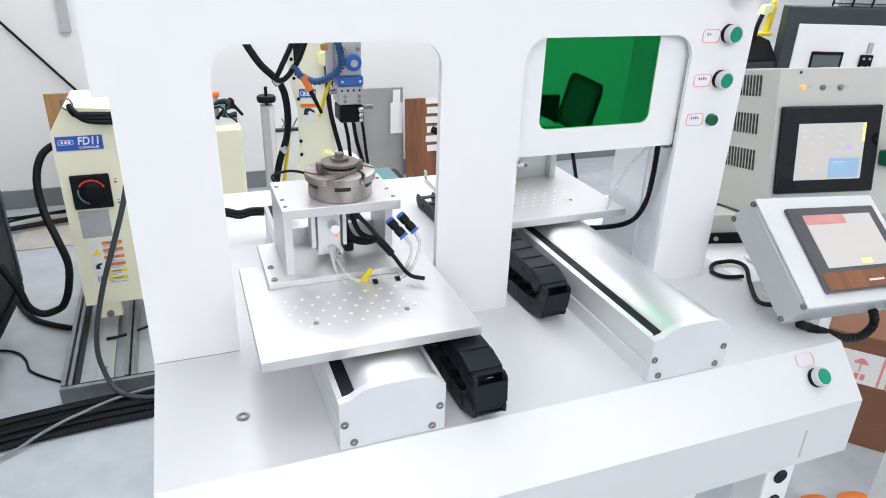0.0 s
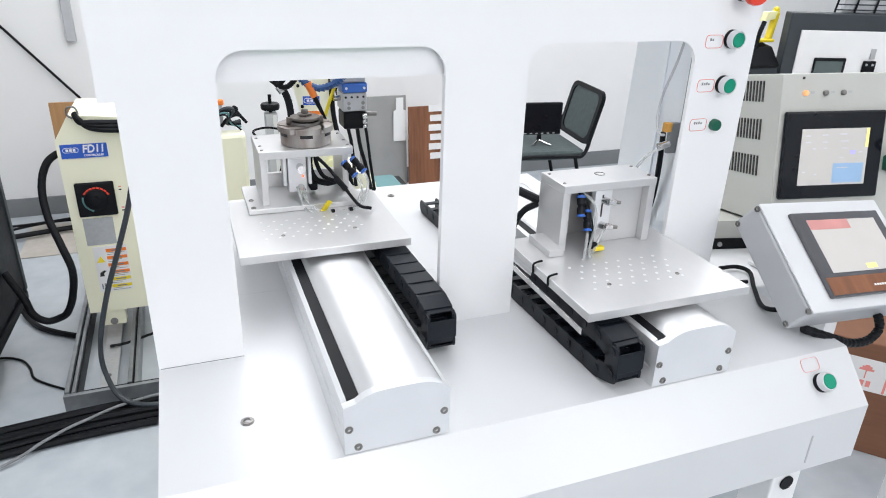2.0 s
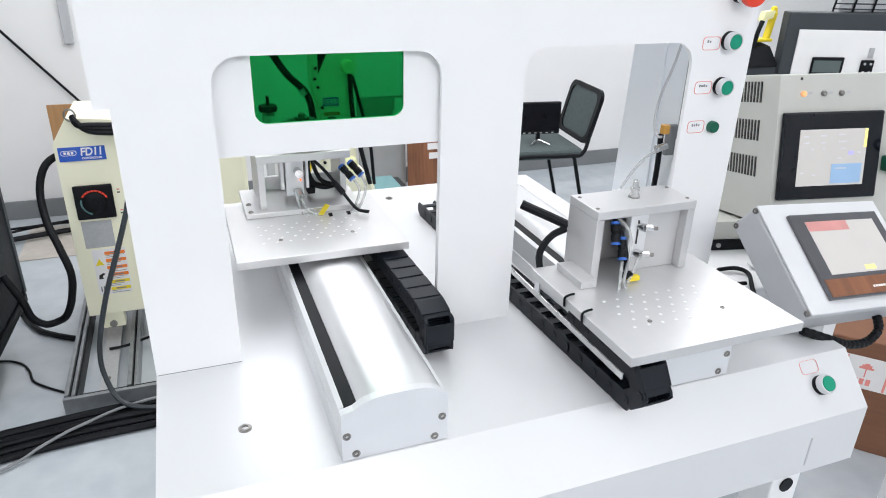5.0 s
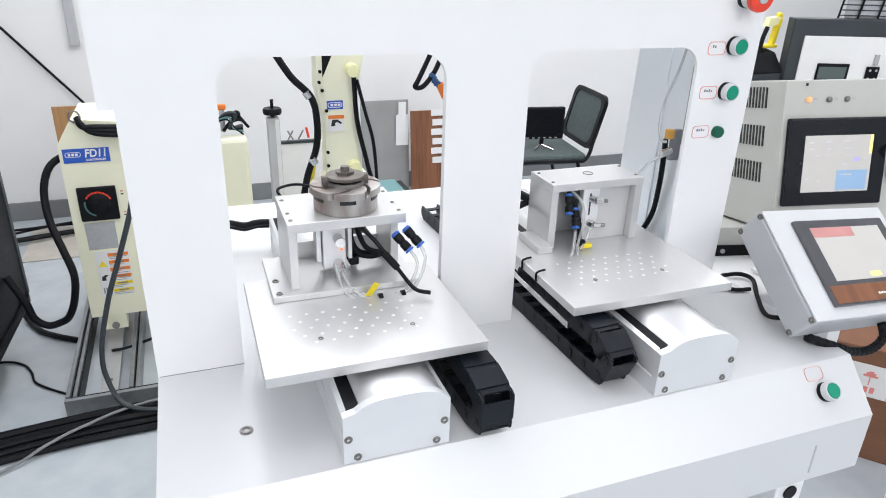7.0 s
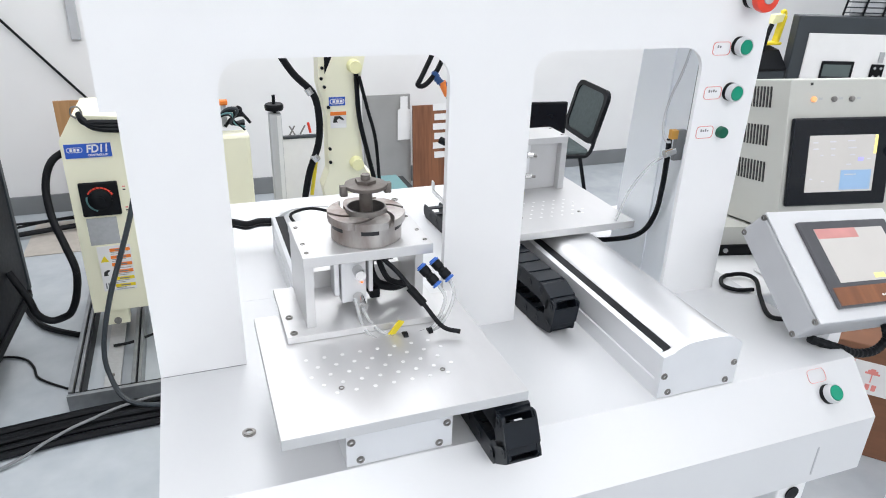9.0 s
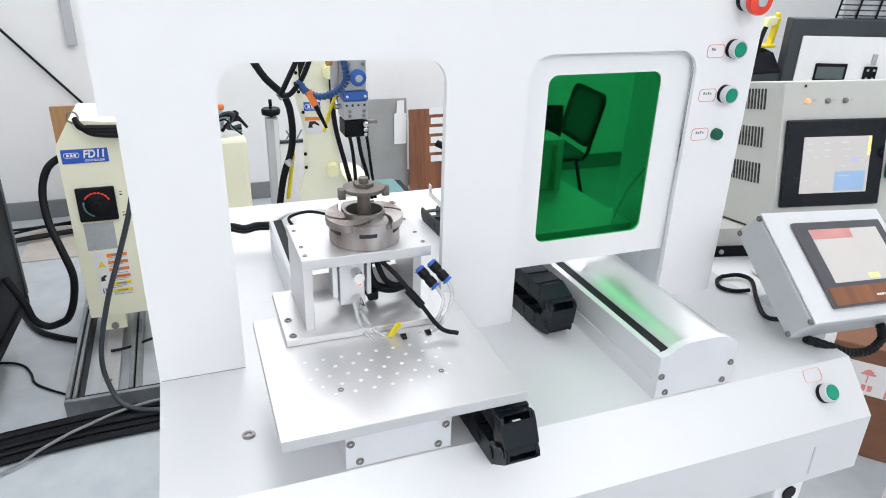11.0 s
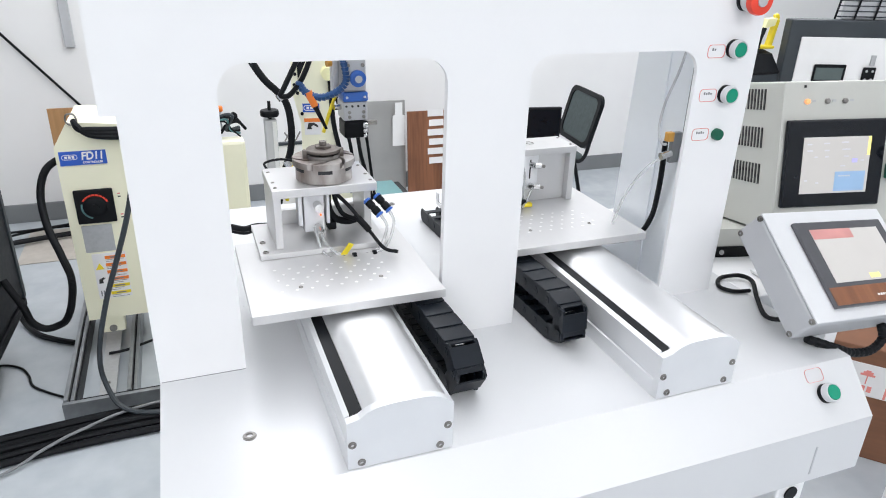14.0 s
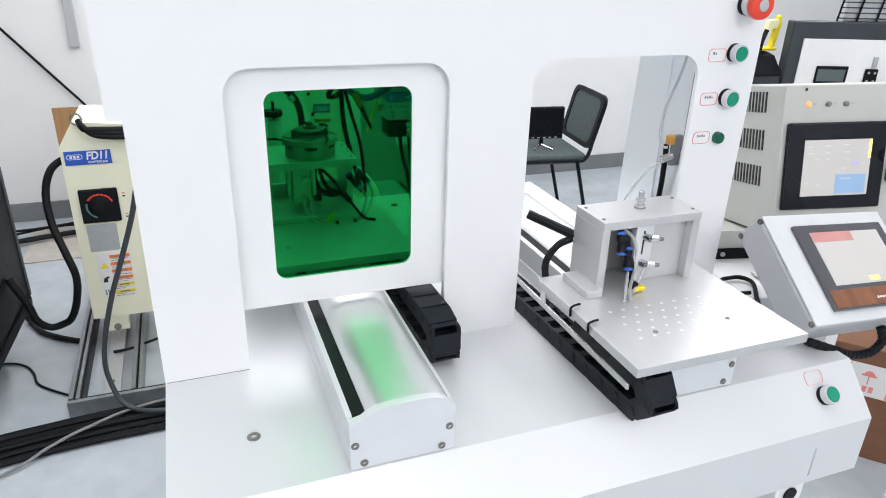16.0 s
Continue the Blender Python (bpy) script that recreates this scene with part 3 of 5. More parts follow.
def pump_part():
    """The round workpiece with its clamp bar, standing on the jig."""
    ob = empty("pump_housing", "round worn steel pump housing standing on the aluminium jig", "workpiece")
    prof = [(0.034, 0), (0.0352, 0.001), (0.0352, 0.024), (0.0345, 0.0245), (0.0215, 0.0245), (0.0205, 0.020), (0.007, 0.019)]
    part("housing", lathe(prof, 40), RUSTY, ob, smooth=True)
    for a in range(8, 360, 60):
        arc = [radians(a + 4 * k) for k in range(8)]
        outline = [(0.0358 * math.cos(q), 0.0358 * math.sin(q)) for q in arc] + [(0.0346 * math.cos(q), 0.0346 * math.sin(q)) for q in reversed(arc)]
        part("slot", prism(outline, 0.0180, 0.0246, "xy"), SLOT, ob, "dark slot below the rim")
    # the rim: sectors parted by curved spiral slots
    for k in range(6):
        def swirl(r, edge):
            return radians(60 * k + edge + 2300 * (0.0385 - r))
        radii = [0.0215 + 0.00243 * q for q in range(8)]
        side_a = [(r * math.cos(swirl(r, 0)), r * math.sin(swirl(r, 0))) for r in radii]
        rim = [(0.0385 * math.cos(radians(60 * k + 5 * q)), 0.0385 * math.sin(radians(60 * k + 5 * q))) for q in range(1, 10)]
        side_b = [(r * math.cos(swirl(r, 49 - 120 * (0.0385 - r))), r * math.sin(swirl(r, 49 - 120 * (0.0385 - r)))) for r in reversed(radii)]
        part("spiral_vane", prism(side_a + rim + side_b, 0.0247, 0.0345, "xy"), RUSTY, ob)
    part("inner_ring", lathe([(0.0205, 0.022), (0.0205, 0.040), (0.0185, 0.0405), (0.0180, 0.022)], 32), STEEL, ob, "turned steel inner ring", True)
    # lift plate with two hooks and a hex bolt
    bm = lathe([(0.012, 0.0505), (0.0205, 0.0505), (0.021, 0.052), (0.0205, 0.0550), (0.011, 0.0565)], 32)
    for s in (-1, 1):
        add_box(bm, *sorted((s * 0.0185, s * 0.0255)), -0.0035, 0.0035, 0.041, 0.0545, 0.0008)
    clamp = part("clamp_plate", bm, CLAMP, ob, "dark steel clamp plate with hooks", True)
    part("spindle", cyl((0, 0, 0.008), (0, 0, 0.0505), 0.0065), CLAMP, clamp, smooth=True)
    part("bolt", cyl((0, 0, 0.0545), (0, 0, 0.0605), 0.0105, n=6), CLAMP, clamp)
    part("bolt_tip", cyl((0, 0, 0.0605), (0, 0, 0.067), 0.0048, n=12), CLAMP, clamp)
    for o in ob.children_recursive:
        o.data.transform(Matrix.Diagonal((1.09, 1.09, 0.85, 1)))
    return ob, clamp


def bolt_fixture():
    ob = empty("bolt_fixture", "aluminium box jig with a threaded clamping bolt on a sliding plate", "fixture")
    w, d = 0.232, 0.222
    base_plate(ob, w, d)
    x0, x1, y0, y1, zt = -0.065, 0.080, 0.163, 0.229, 0.979
    part("top_plate", box(x0, x1, y0, y1, zt - 0.011, zt, 0.0008), ALU, ob)
    part("side_plate", box(x0, x0 + 0.011, y0 + 0.001, y1, PZ + 0.0002, zt - 0.0112, 0.0006), ALU, ob)
    part("side_plate", box(x1 - 0.011, x1, y0 + 0.001, y1, PZ + 0.0002, zt - 0.0112, 0.0006), ALU, ob)
    part("back_plate", box(x0 + 0.0112, x1 - 0.0112, y1 - 0.012, y1 - 0.002, PZ + 0.0002, zt - 0.0112), ALU, ob)
    part("foot_plate", box(x0 - 0.022, x0 - 0.0002, y0 - 0.014, y1 - 0.02, PZ + 0.0002, PZ + 0.010, 0.0006), ALU, ob)
    bolt = part("threaded_bolt", lathe([(0.0062, zt - 0.0002), (0.0062, zt + 0.004), (0.0048, zt + 0.0045), (0.0046, zt + 0.009), (0.0060, zt + 0.0092), (0.0060, zt + 0.0130), (0.0040, zt + 0.0135), (0.0040, zt + 0.0215), (0.003, zt + 0.0225)], 18),
         CHROME, ob, "bright threaded bolt with nut", True)
    part("front_plate", box(-0.004, x1 - 0.0112, y0 + 0.014, y0 + 0.022, PZ + 0.0002, zt - 0.0112, 0.0005), ALU, ob, "polished aluminium front plate")
    part("valve_block", box(-0.014, 0.012, y0 + 0.003, y0 + 0.0138, zt - 0.068, zt - 0.0114, 0.001), ALU_SIDE, ob, "small aluminium valve block")
    part("valve_slot", box(-0.0035, -0.0015, y0 + 0.0022, y0 + 0.0031, zt - 0.050, zt - 0.018), SLOT, ob)
    for z in (0.026, 0.062):
        part("elbow_fitting", cyl((-0.001, y0 + 0.0032, zt - z), (0.002, y0 - 0.006, zt - z), 0.0050, n=14), CHROME, ob, smooth=True)
        part("fitting_nut", cyl((0.002, y0 - 0.004, zt - z), (0.012, y0 - 0.006, zt - z - 0.001), 0.0046, n=6), CHROME, ob)
        part("fitting_tip", cyl((0.012, y0 - 0.006, zt - z - 0.001), (0.019, y0 - 0.007, zt - z - 0.002), 0.0026, n=10), STEEL, ob, smooth=True)
    part("hose", tube([(-0.036, y0 + 0.01, zt - 0.012), (-0.030, y0 - 0.002, zt - 0.030), (-0.020, y0 - 0.004, zt - 0.06), (-0.022, y0 - 0.012, zt - 0.088)], 0.0032), RUBBER, ob)
    part("air_tube", tube([(0.001, y0 - 0.005, zt - 0.064), (-0.004, y0 - 0.007, zt - 0.07), (-0.012, y0 - 0.012, zt - 0.082), (-0.024, y0 - 0.02, zt - 0.0905)], 0.0021), TUBE, ob)
    part("air_tube", tube([(-0.028, y0 + 0.012, zt - 0.015), (-0.016, y0 + 0.002, zt - 0.03), (-0.014, y0 - 0.004, zt - 0.055), (-0.028, y0 - 0.018, zt - 0.085), (-0.036, y0 - 0.034, zt - 0.091)], 0.0021), TUBE, ob)
    part("air_tube", tube([(-0.026, y0 - 0.006, zt - 0.068), (-0.034, y0 - 0.018, zt - 0.086), (-0.046, y0 - 0.034, zt - 0.0915)], 0.0021), TUBE, ob)
    for p in ((-0.040, -0.004, 0.028), (-0.030, -0.008, 0.048)):
        fitting(ob, Matrix.Translation((p[0], y0 + p[1], zt - p[2])) @ Euler((radians(-24), radians(8), 0)).to_matrix().to_4x4())
    part("tape_flag", box(-0.008, 0.008, -0.004, 0.004, -0.003, 0.003, 0.001, Matrix.Translation((-0.012, y0 - 0.014, PZ + 0.005))), YELLOW, ob, "yellow tape flag")
    part("tape_knot", box(-0.006, 0.006, -0.004, 0.004, -0.004, 0.004, 0.001, Matrix.Translation((-0.020, y0 - 0.012, PZ + 0.009))), RUBBER, ob)
    part("guide_strip", box(-0.116, -0.1135, 0.012, 0.295, 0.851, 0.859, 0.0006), CHROME, ob, "bright sheet-metal chain guide")
    for y in (0.20, 0.285):
        part("guide_tab", box(-0.1158, -0.1138, y, y + 0.012, 0.8592, PZ - 0.0117), ALU_SIDE, ob)
    for y in (0.135, 0.095):
        part("cable_tie", tube([(-0.117, y, PZ - 0.010), (-0.1175, y, PZ + 0.001), (-0.112, y, PZ + 0.004), (-0.104, y + 0.002, PZ + 0.0035)], 0.0015, per=4), BLACK, ob)
    part("hose", tube([(-0.062, y1 + 0.003, PZ + 0.050), (-0.085, y1 + 0.02, PZ + 0.060), (-0.100, y1 + 0.032, PZ + 0.066), (-0.112, y1 + 0.042, PZ + 0.071)], 0.0062), RUBBER, ob)
    part("hose", tube([(-0.064, y1 + 0.003, PZ + 0.046), (-0.082, y1 + 0.010, PZ + 0.034), (-0.098, y1 + 0.008, PZ + 0.012), (-0.104, y1 - 0.01, PZ - 0.012)], 0.0048), RUBBER, ob)
    for x, y in ((x0 + 0.006, y0 + 0.012), (x0 + 0.006, y1 - 0.012), (x1 - 0.006, y0 + 0.012), (x1 - 0.006, y1 - 0.012)):
        bm = bmesh.new()
        screw(bm, pose(x, y, zt - 0.0008), 0.0025)
        part("screw", bm, STEEL, ob)
    part("bolt_hole", lathe([(0.0075, zt), (0.0075, zt + 0.0008), (0.0064, zt + 0.0008), (0.0064, zt)], 18), STEEL, ob).location = (0.010, y0 + 0.036, 0)
    return ob, bolt


fix_l = gear_fixture()
fix_r, lift_bolt = bolt_fixture()
pump, clamp = pump_part()

# ---- drag chains: rigid links that run along the table, round the bend and back under the plate ----
LINK, CHAIN_R, LINK_H = 0.030, 0.0215, 0.0115


def chain_link_mesh():
    """One link between two pivots at y = -LINK / 2 and y = LINK / 2; its closed outer lid is at -z."""
    bm = bmesh.new()
    w, h, L = 0.0185, LINK_H, LINK / 2
    for s in (-1, 1):
        x = s * w
        # cranked side plates: a wide cheek with a round boss, and an inner tongue that laps the next cheek
        cheek = [(-L - 0.0085, -0.004), (-L - 0.0060, -h + 0.001), (-L, -h), (L * 0.55, -h), (L * 0.70, -h + 0.004), (L * 0.70, h - 0.004), (L * 0.50, h), (-L, h), (-L - 0.0060, h - 0.001), (-L - 0.0085, 0.004)]
        tongue = [(L * 0.2, -h + 0.001), (L + 0.004, -h + 0.001), (L + 0.0085, -0.004), (L + 0.0085, 0.004), (L + 0.004, h - 0.001), (L * 0.2, h - 0.001)]
        for outline, d0, d1 in ((cheek, x, x - s * 0.0022), (tongue, x - s * 0.0024, x - s * 0.0044)):
            va = [bm.verts.new((d0, u, v)) for u, v in outline]
            vb = [bm.verts.new((d1, u, v)) for u, v in outline]
            n = len(outline)
            bm.faces.new(va)
            bm.faces.new(vb[::-1])
            for k in range(n):
                bm.faces.new((va[k], vb[k], vb[(k + 1) % n], va[(k + 1) % n]))
        add_cyl(bm, (x - s * 0.001, -L, 0), (x + s * 0.0007, -L, 0), 0.0060, n=14)
        add_cyl(bm, (x + s * 0.0005, -L, 0), (x + s * 0.0011, -L, 0), 0.0018, n=8)
    # closed lid with a lip at one end, and a narrower bridge on the open inner side
    add_box(bm, -w + 0.0005, w - 0.0005, -L - 0.0005, L * 0.62, -h - 0.0004, -h + 0.0020, 0.0005)
    add_box(bm, -w + 0.0045, w - 0.0045, L * 0.62, L + 0.0010, -h + 0.0012, -h + 0.0030, 0.0004)
    add_box(bm, -w + 0.002, w - 0.002, -0.0085, 0.0030, h - 0.0024, h - 0.0002, 0.0006)
    me = bpy.data.meshes.new("chain_link")
    bmesh.ops.recalc_face_normals(bm, faces=bm.faces)
    bm.to_mesh(me)
    bm.free()
    me.materials.append(CHAINM)
    return me


LINK_MESH = chain_link_mesh()


def drag_chain(x, turn, group):
    ob = empty("drag_chain", "black plastic cable drag chain beside the linear rail", "cable chain", pose(x, 0, 0, 0, 0, turn), group)
    links = []
    for i in range(27):
        o = new("chain_link", LINK_MESH)
        o.parent = ob
        links.append(o)
    return ob, links


chain_l, links_l = drag_chain(0.3225, 1.5, "drag chains")
chain_r, links_r = drag_chain(0.4935, 2.5, "drag chains")

# ---- operator panel and cabinets beside the workstation ----


def operator_panel():
    """A tilted touch-screen box; local x along its width, z up its face, -y out of the face."""
    m = Matrix.Translation((0.767, -0.176, 0.815)) @ Matrix.Rotation(0.136, 4, "Z") @ Matrix.Rotation(-0.898, 4, "X") @ Matrix.Rotation(0.139, 4, "Y")
    ob = empty("operator_panel", "grey metal touch-screen control box tilted on a bracket, screen lit", "control panel", m)
    W, H, D = 0.232, 0.164, 0.051
    part("housing", box(0, W, -D + 0.003, 0, 0, H, 0.004), GREYBOX, ob)
    part("front_plate", box(0.0008, W - 0.0008, -D, -D + 0.0028, 0.0008, H - 0.0008, 0.001), HMIWHITE, ob)
    for x, z in ((0.006, 0.006), (0.006, H - 0.006)):
        for y in (-D + 0.006, -0.006):
            bm = bmesh.new()
            screw(bm, Matrix.Translation((-0.0002, y, z)) @ Matrix.Rotation(radians(-90), 4, "Y"), 0.0034)
            part("screw", bm, STEEL, ob)
    scr = part("screen_frame", box(0.040, W - 0.019, -D - 0.006, -D, 0.016, H - 0.021, 0.002), BEZEL, ob, "black touch-screen bezel")
    y = -D - 0.0066
    part("display", box(0.062, W - 0.036, y, y + 0.0006, 0.050, H - 0.034), GLOW_WHITE, scr, "lit display")
    part("display_band", box(0.062, 0.140, y - 0.0004, y, H - 0.049, H - 0.034), GLOW_PINK, scr)
    part("display_field", box(0.130, 0.150, y - 0.0004, y, 0.053, 0.060), GLOW_YELLOW, scr)
    # Brown reflection in the lower bezel, painted as a thin strip.
    part("bezel_reflection", box(0.043, W - 0.022, y, y + 0.0006, 0.019, 0.044), WOOD, scr, "brown reflection painted on the lower bezel")
    bm = bmesh.new()
    for k in range(6):
        add_box(bm, 0.125 + 0.005 * k, 0.1285 + 0.005 * k, y - 0.0004, y, 0.027, 0.030)
    part("writing", bm, PAPER, scr)
    part("cable_gland", cyl((W * 0.80, -0.03, 0.0), (W * 0.80, -0.034, -0.02), 0.010), BLACK, ob, smooth=True)
    part("cable_gland", cyl((W * 0.80, -0.034, -0.02), (W * 0.78, -0.040, -0.032), 0.008), BLACK, ob, smooth=True)
    return ob


operator_panel()
br = part("panel_bracket", prism([(-0.10, T + 0.0005), (0.03, T + 0.0005), (0.03, T + 0.004), (-0.02, T + 0.004), (-0.05, 0.89), (-0.06, 0.885), (-0.03, T + 0.004), (-0.10, T + 0.004)], 0.90, 0.926, "yz"), WHITE)
tagged(br, "folded white steel bracket under the control box", "bracket")
cb = part("panel_cable", tube([(0.835, 0.021, 0.804), (0.819, 0.013, 0.804), (0.806, -0.007, 0.804), (0.817, -0.025, 0.804), (0.842, -0.031, 0.804)], 0.0032), RUBBER)
tagged(cb, "black cable end looped on the table", "cable")
cb = part("panel_cable", tube([(0.835, 0.021, 0.804), (0.865, 0.017, 0.804), (0.870, -0.006, 0.804), (0.833, -0.055, 0.805), (0.80, -0.108, 0.807), (0.80, -0.15, 0.825)], 0.0034), RUBBER)
tagged(cb, "black cable leading to the control box", "cable")
cb = part("panel_cable", tube([(0.798, -0.178, 0.812), (0.84, -0.19, 0.797), (0.877, -0.19, 0.782), (0.912, -0.19, 0.779), (0.929, -0.19, 0.795), (0.925, -0.185, 0.815)], 0.0058, 10, ribs=0.12), RUBBER)
tagged(cb, "black corrugated cable hanging below the control box", "cable")


def side_bench():
    ob = empty("side_bench", "plain white side bench that carries the laser cabinet", "bench", pose(0, 0, 0))
    part("bench_top", box(0.842, 1.55, -0.04, 0.36, T - 0.035, T - 0.003, 0.003), WHITE, ob)
    for x in (0.85, 1.48):
        for y in (0.0, 0.29):
            part("leg", box(x, x + 0.04, y, y + 0.04, FLOOR, T - 0.0352), WHITE, ob)


side_bench()


def laser_cabinet():
    m = Matrix.Translation((0.93, 0.04, 0)) @ Matrix.Rotation(-0.232, 4, "Z")
    ob = empty("laser_cabinet", "beige-grey laser control cabinet with vents and a lit monitor", "cabinet", m)
    W = 0.34
    lean = Matrix.Translation((0, 0, 0.9)) @ Matrix.Rotation(-0.188, 4, "X") @ Matrix.Rotation(-0.022, 4, "Y") @ Matrix.Translation((0, 0, -0.9))

    def front(name, bm, mat, parent, label="", smooth=False):
        bmesh.ops.transform(bm, matrix=lean, verts=bm.verts)
        return part(name, bm, mat, parent, label, smooth)
    front("body", box(0, W, 0, 0.26, 0.862, 1.1, 0.002), BEIGE, ob)
    part("lower_body", prism([(0.050, T + 0.016), (0.24, T + 0.016), (0.24, 0.812), (0.050, 0.848)], -0.085, W - 0.006, "yz"), BEIGE, ob)
    part("plinth", box(-0.083, W - 0.010, 0.046, 0.235, T - 0.003, T + 0.0158, 0.001), BLACK, ob, "black recessed plinth")
    part("foot_screw", cyl((-0.045, 0.0462, T + 0.007), (-0.045, 0.043, T + 0.007), 0.004, n=10), GREYLABEL, ob)
    for zc in (1.073, 1.012, 0.953):
        for k in range(10):
            y = 0.046 + 0.0092 * k
            front("vent_slot", box(-0.0012, 0.001, y, y + 0.0038, zc - 0.0165, zc + 0.0165), SLOT, ob)
    mon = front("monitor", box(0.007, 0.178, -0.008, -0.0002, 0.904, 1.042, 0.003), SCREEN, ob, "black framed touch monitor, lit")
    front("display", box(0.036, 0.151, -0.0092, -0.0082, 0.926, 1.015), GLOW_WHITE, mon, "lit monitor display")
    front("display_field", box(0.094, 0.146, -0.0098, -0.0092, 0.929, 0.960), GLOW_BLUE, mon, "blue field")
    front("display_field", box(0.121, 0.130, -0.0098, -0.0092, 0.974, 0.980), GLOW_VIOLET, mon)
    front("display_field", box(0.146, 0.1507, -0.0098, -0.0092, 0.985, 1.0147), GLOW_YELLOW, mon)
    for x, z, w in ((0.042, 1.003, 0.008), (0.070, 1.004, 0.010), (0.100, 1.005, 0.012), (0.043, 0.993, 0.009), (0.072, 0.993, 0.008), (0.102, 0.994, 0.014), (0.056, 0.983, 0.005), (0.074, 0.983, 0.006),
                    (0.106, 0.983, 0.009), (0.136, 0.976, 0.006), (0.042, 0.946, 0.005), (0.062, 0.942, 0.005), (0.100, 0.952, 0.02), (0.102, 0.968, 0.008)):
        front("writing", box(x, x + w, -0.0098, -0.0092, z, z + 0.0022), GLOW_TEXT, mon)
    for x, mat in ((0.040, LAMP_AMBER), (0.074, STEEL), (0.104, STEEL)):
        bm = lathe([(0.0044, 0), (0.0044, 0.003), (0.003, 0.0045)], 16)
        bmesh.ops.transform(bm, matrix=Matrix.Translation((x, 0, 1.070)) @ Matrix.Rotation(radians(90), 4, "X"), verts=bm.verts)
        front("pilot_lamp", bm, mat, ob, smooth=True)
        front("writing", box(x + 0.009, x + 0.015, -0.0005, 0.0, 1.069, 1.0725), GREYLABEL, ob)
    front("key_mark", box(0.033, 0.037, -0.0006, 0.0, 1.091, 1.095), INK, ob)
    front("connector", box(0.186, 0.215, -0.02, -0.0002, 0.945, 0.970, 0.003), DKGREEN, ob)
    front("cable", tube([(0.195, -0.01, 0.968), (0.185, -0.03, 0.985), (0.205, -0.03, 0.995), (0.26, -0.02, 0.99)], 0.003), RUBBER, ob)
    return ob


laser_cabinet()


def grey_machine():
    """The larger dark-framed unit behind the laser cabinet."""
    m = Matrix.Translation((1.318, 0.45, 0)) @ Matrix.Rotation(-0.30, 4, "Z")
    ob = empty("instrument_cabinet", "dark grey framed instrument cabinet with a white front", "cabinet", m)
    W, D, z1 = 0.36, 0.03, 1.150
    part("body", box(0, W, 0, D, 0.42, z1, 0.003), DARKGREY, ob)
    part("pedestal", box(0.0, 0.16, 0.002, D - 0.002, FLOOR, 0.4198), DARKGREY, ob)
    part("front_plate", box(0.028, W - 0.02, -0.004, -0.0002, 0.7, z1 - 0.036, 0.001), PAPER, ob, "white front plate")
    lcd = part("lcd_frame", box(0.069, 0.143, -0.008, -0.0042, 1.018, 1.057, 0.002), BLACK, ob)
    part("lcd", box(0.073, 0.136, -0.0088, -0.0082, 1.024, 1.050), LCD, lcd)
    sw = part("switch", box(0.183, 0.212, -0.010, -0.0042, 1.018, 1.052, 0.002), BLACK, ob)
    for x in (0.190, 0.204):
        for z in (1.026, 1.044):
            part("contact", cyl((x, -0.0100, z), (x, -0.0112, z), 0.0028, n=10), GREYLABEL, sw)
    part("switch_cover", box(0.196, 0.206, -0.008, -0.0042, 1.056, 1.078), GREYLABEL, ob)
    return ob


grey_machine()


def black_case():
    ob = empty("black_case", "black equipment case with sloped lid", "case", pose(1.215, 0.455, 0))
    part("body", prism([(0.0, FLOOR), (0.08, FLOOR), (0.08, 1.075), (0.03, 1.065), (0.0, 1.03)], 0.0, 0.10, "yz"), DARKGREY, ob)
    part("lid", prism([(0.001, 1.0325), (0.031, 1.0675), (0.08, 1.0775), (0.08, 1.083), (0.029, 1.073), (-0.002, 1.038)], 0.0, 0.10, "yz"), BLACK, ob)
    part("lever", tube([(0.053, 0.03, 1.06), (0.057, 0.03, 1.10), (0.065, 0.03, 1.128)], 0.005), BLACK, ob)
    return ob


black_case()
yc = empty("yellow_holder", "bright yellow plastic tape holder on the black case", "holder", pose(1.308, 0.505, 1.0815))
part("base", box(-0.030, 0.020, -0.013, 0.013, 0.0, 0.007, 0.003), YELLOW, yc)
part("upright", box(-0.005, 0.005, -0.008, 0.008, 0.0, 0.060, 0.003, Matrix.Translation((0.011, 0, 0.004)) @ Matrix.Rotation(0.16, 4, "Y")), YELLOW, yc)
part("hook", tube([(0.020, 0, 0.052), (0.023, 0, 0.064), (0.020, 0, 0.071), (0.013, 0, 0.069)], 0.0045, 8, 5), YELLOW, yc, smooth=True)
part("head", prism([(-0.016, 0.044), (0.012, 0.050), (0.016, 0.066), (-0.010, 0.064)], -0.008, 0.008), PALEYELLOW, yc)


def wire_basket():
    ob = empty("wire_basket", "black wire basket on top of the instrument cabinet", "basket", pose(1.418, 0.434, 1.1505, 0, 0, -17.2))
    for k in range(8):
        part("wire", cyl((0.012 * (k / 7), 0, 0.006 + 0.011 * k), (0.24, 0, 0.006 + 0.011 * k), 0.0013, n=6), DARKGREY, ob)
    for x in (0.0, 0.045, 0.09, 0.16, 0.24):
        part("upright", cyl((x, -0.002, 0), (x + 0.012, -0.002, 0.09), 0.0022, n=8), BLACK, ob)
    part("tray", box(0.02, 0.23, 0.002, 0.012, 0.0, 0.05, 0.003), GREYBOX, ob)


wire_basket()


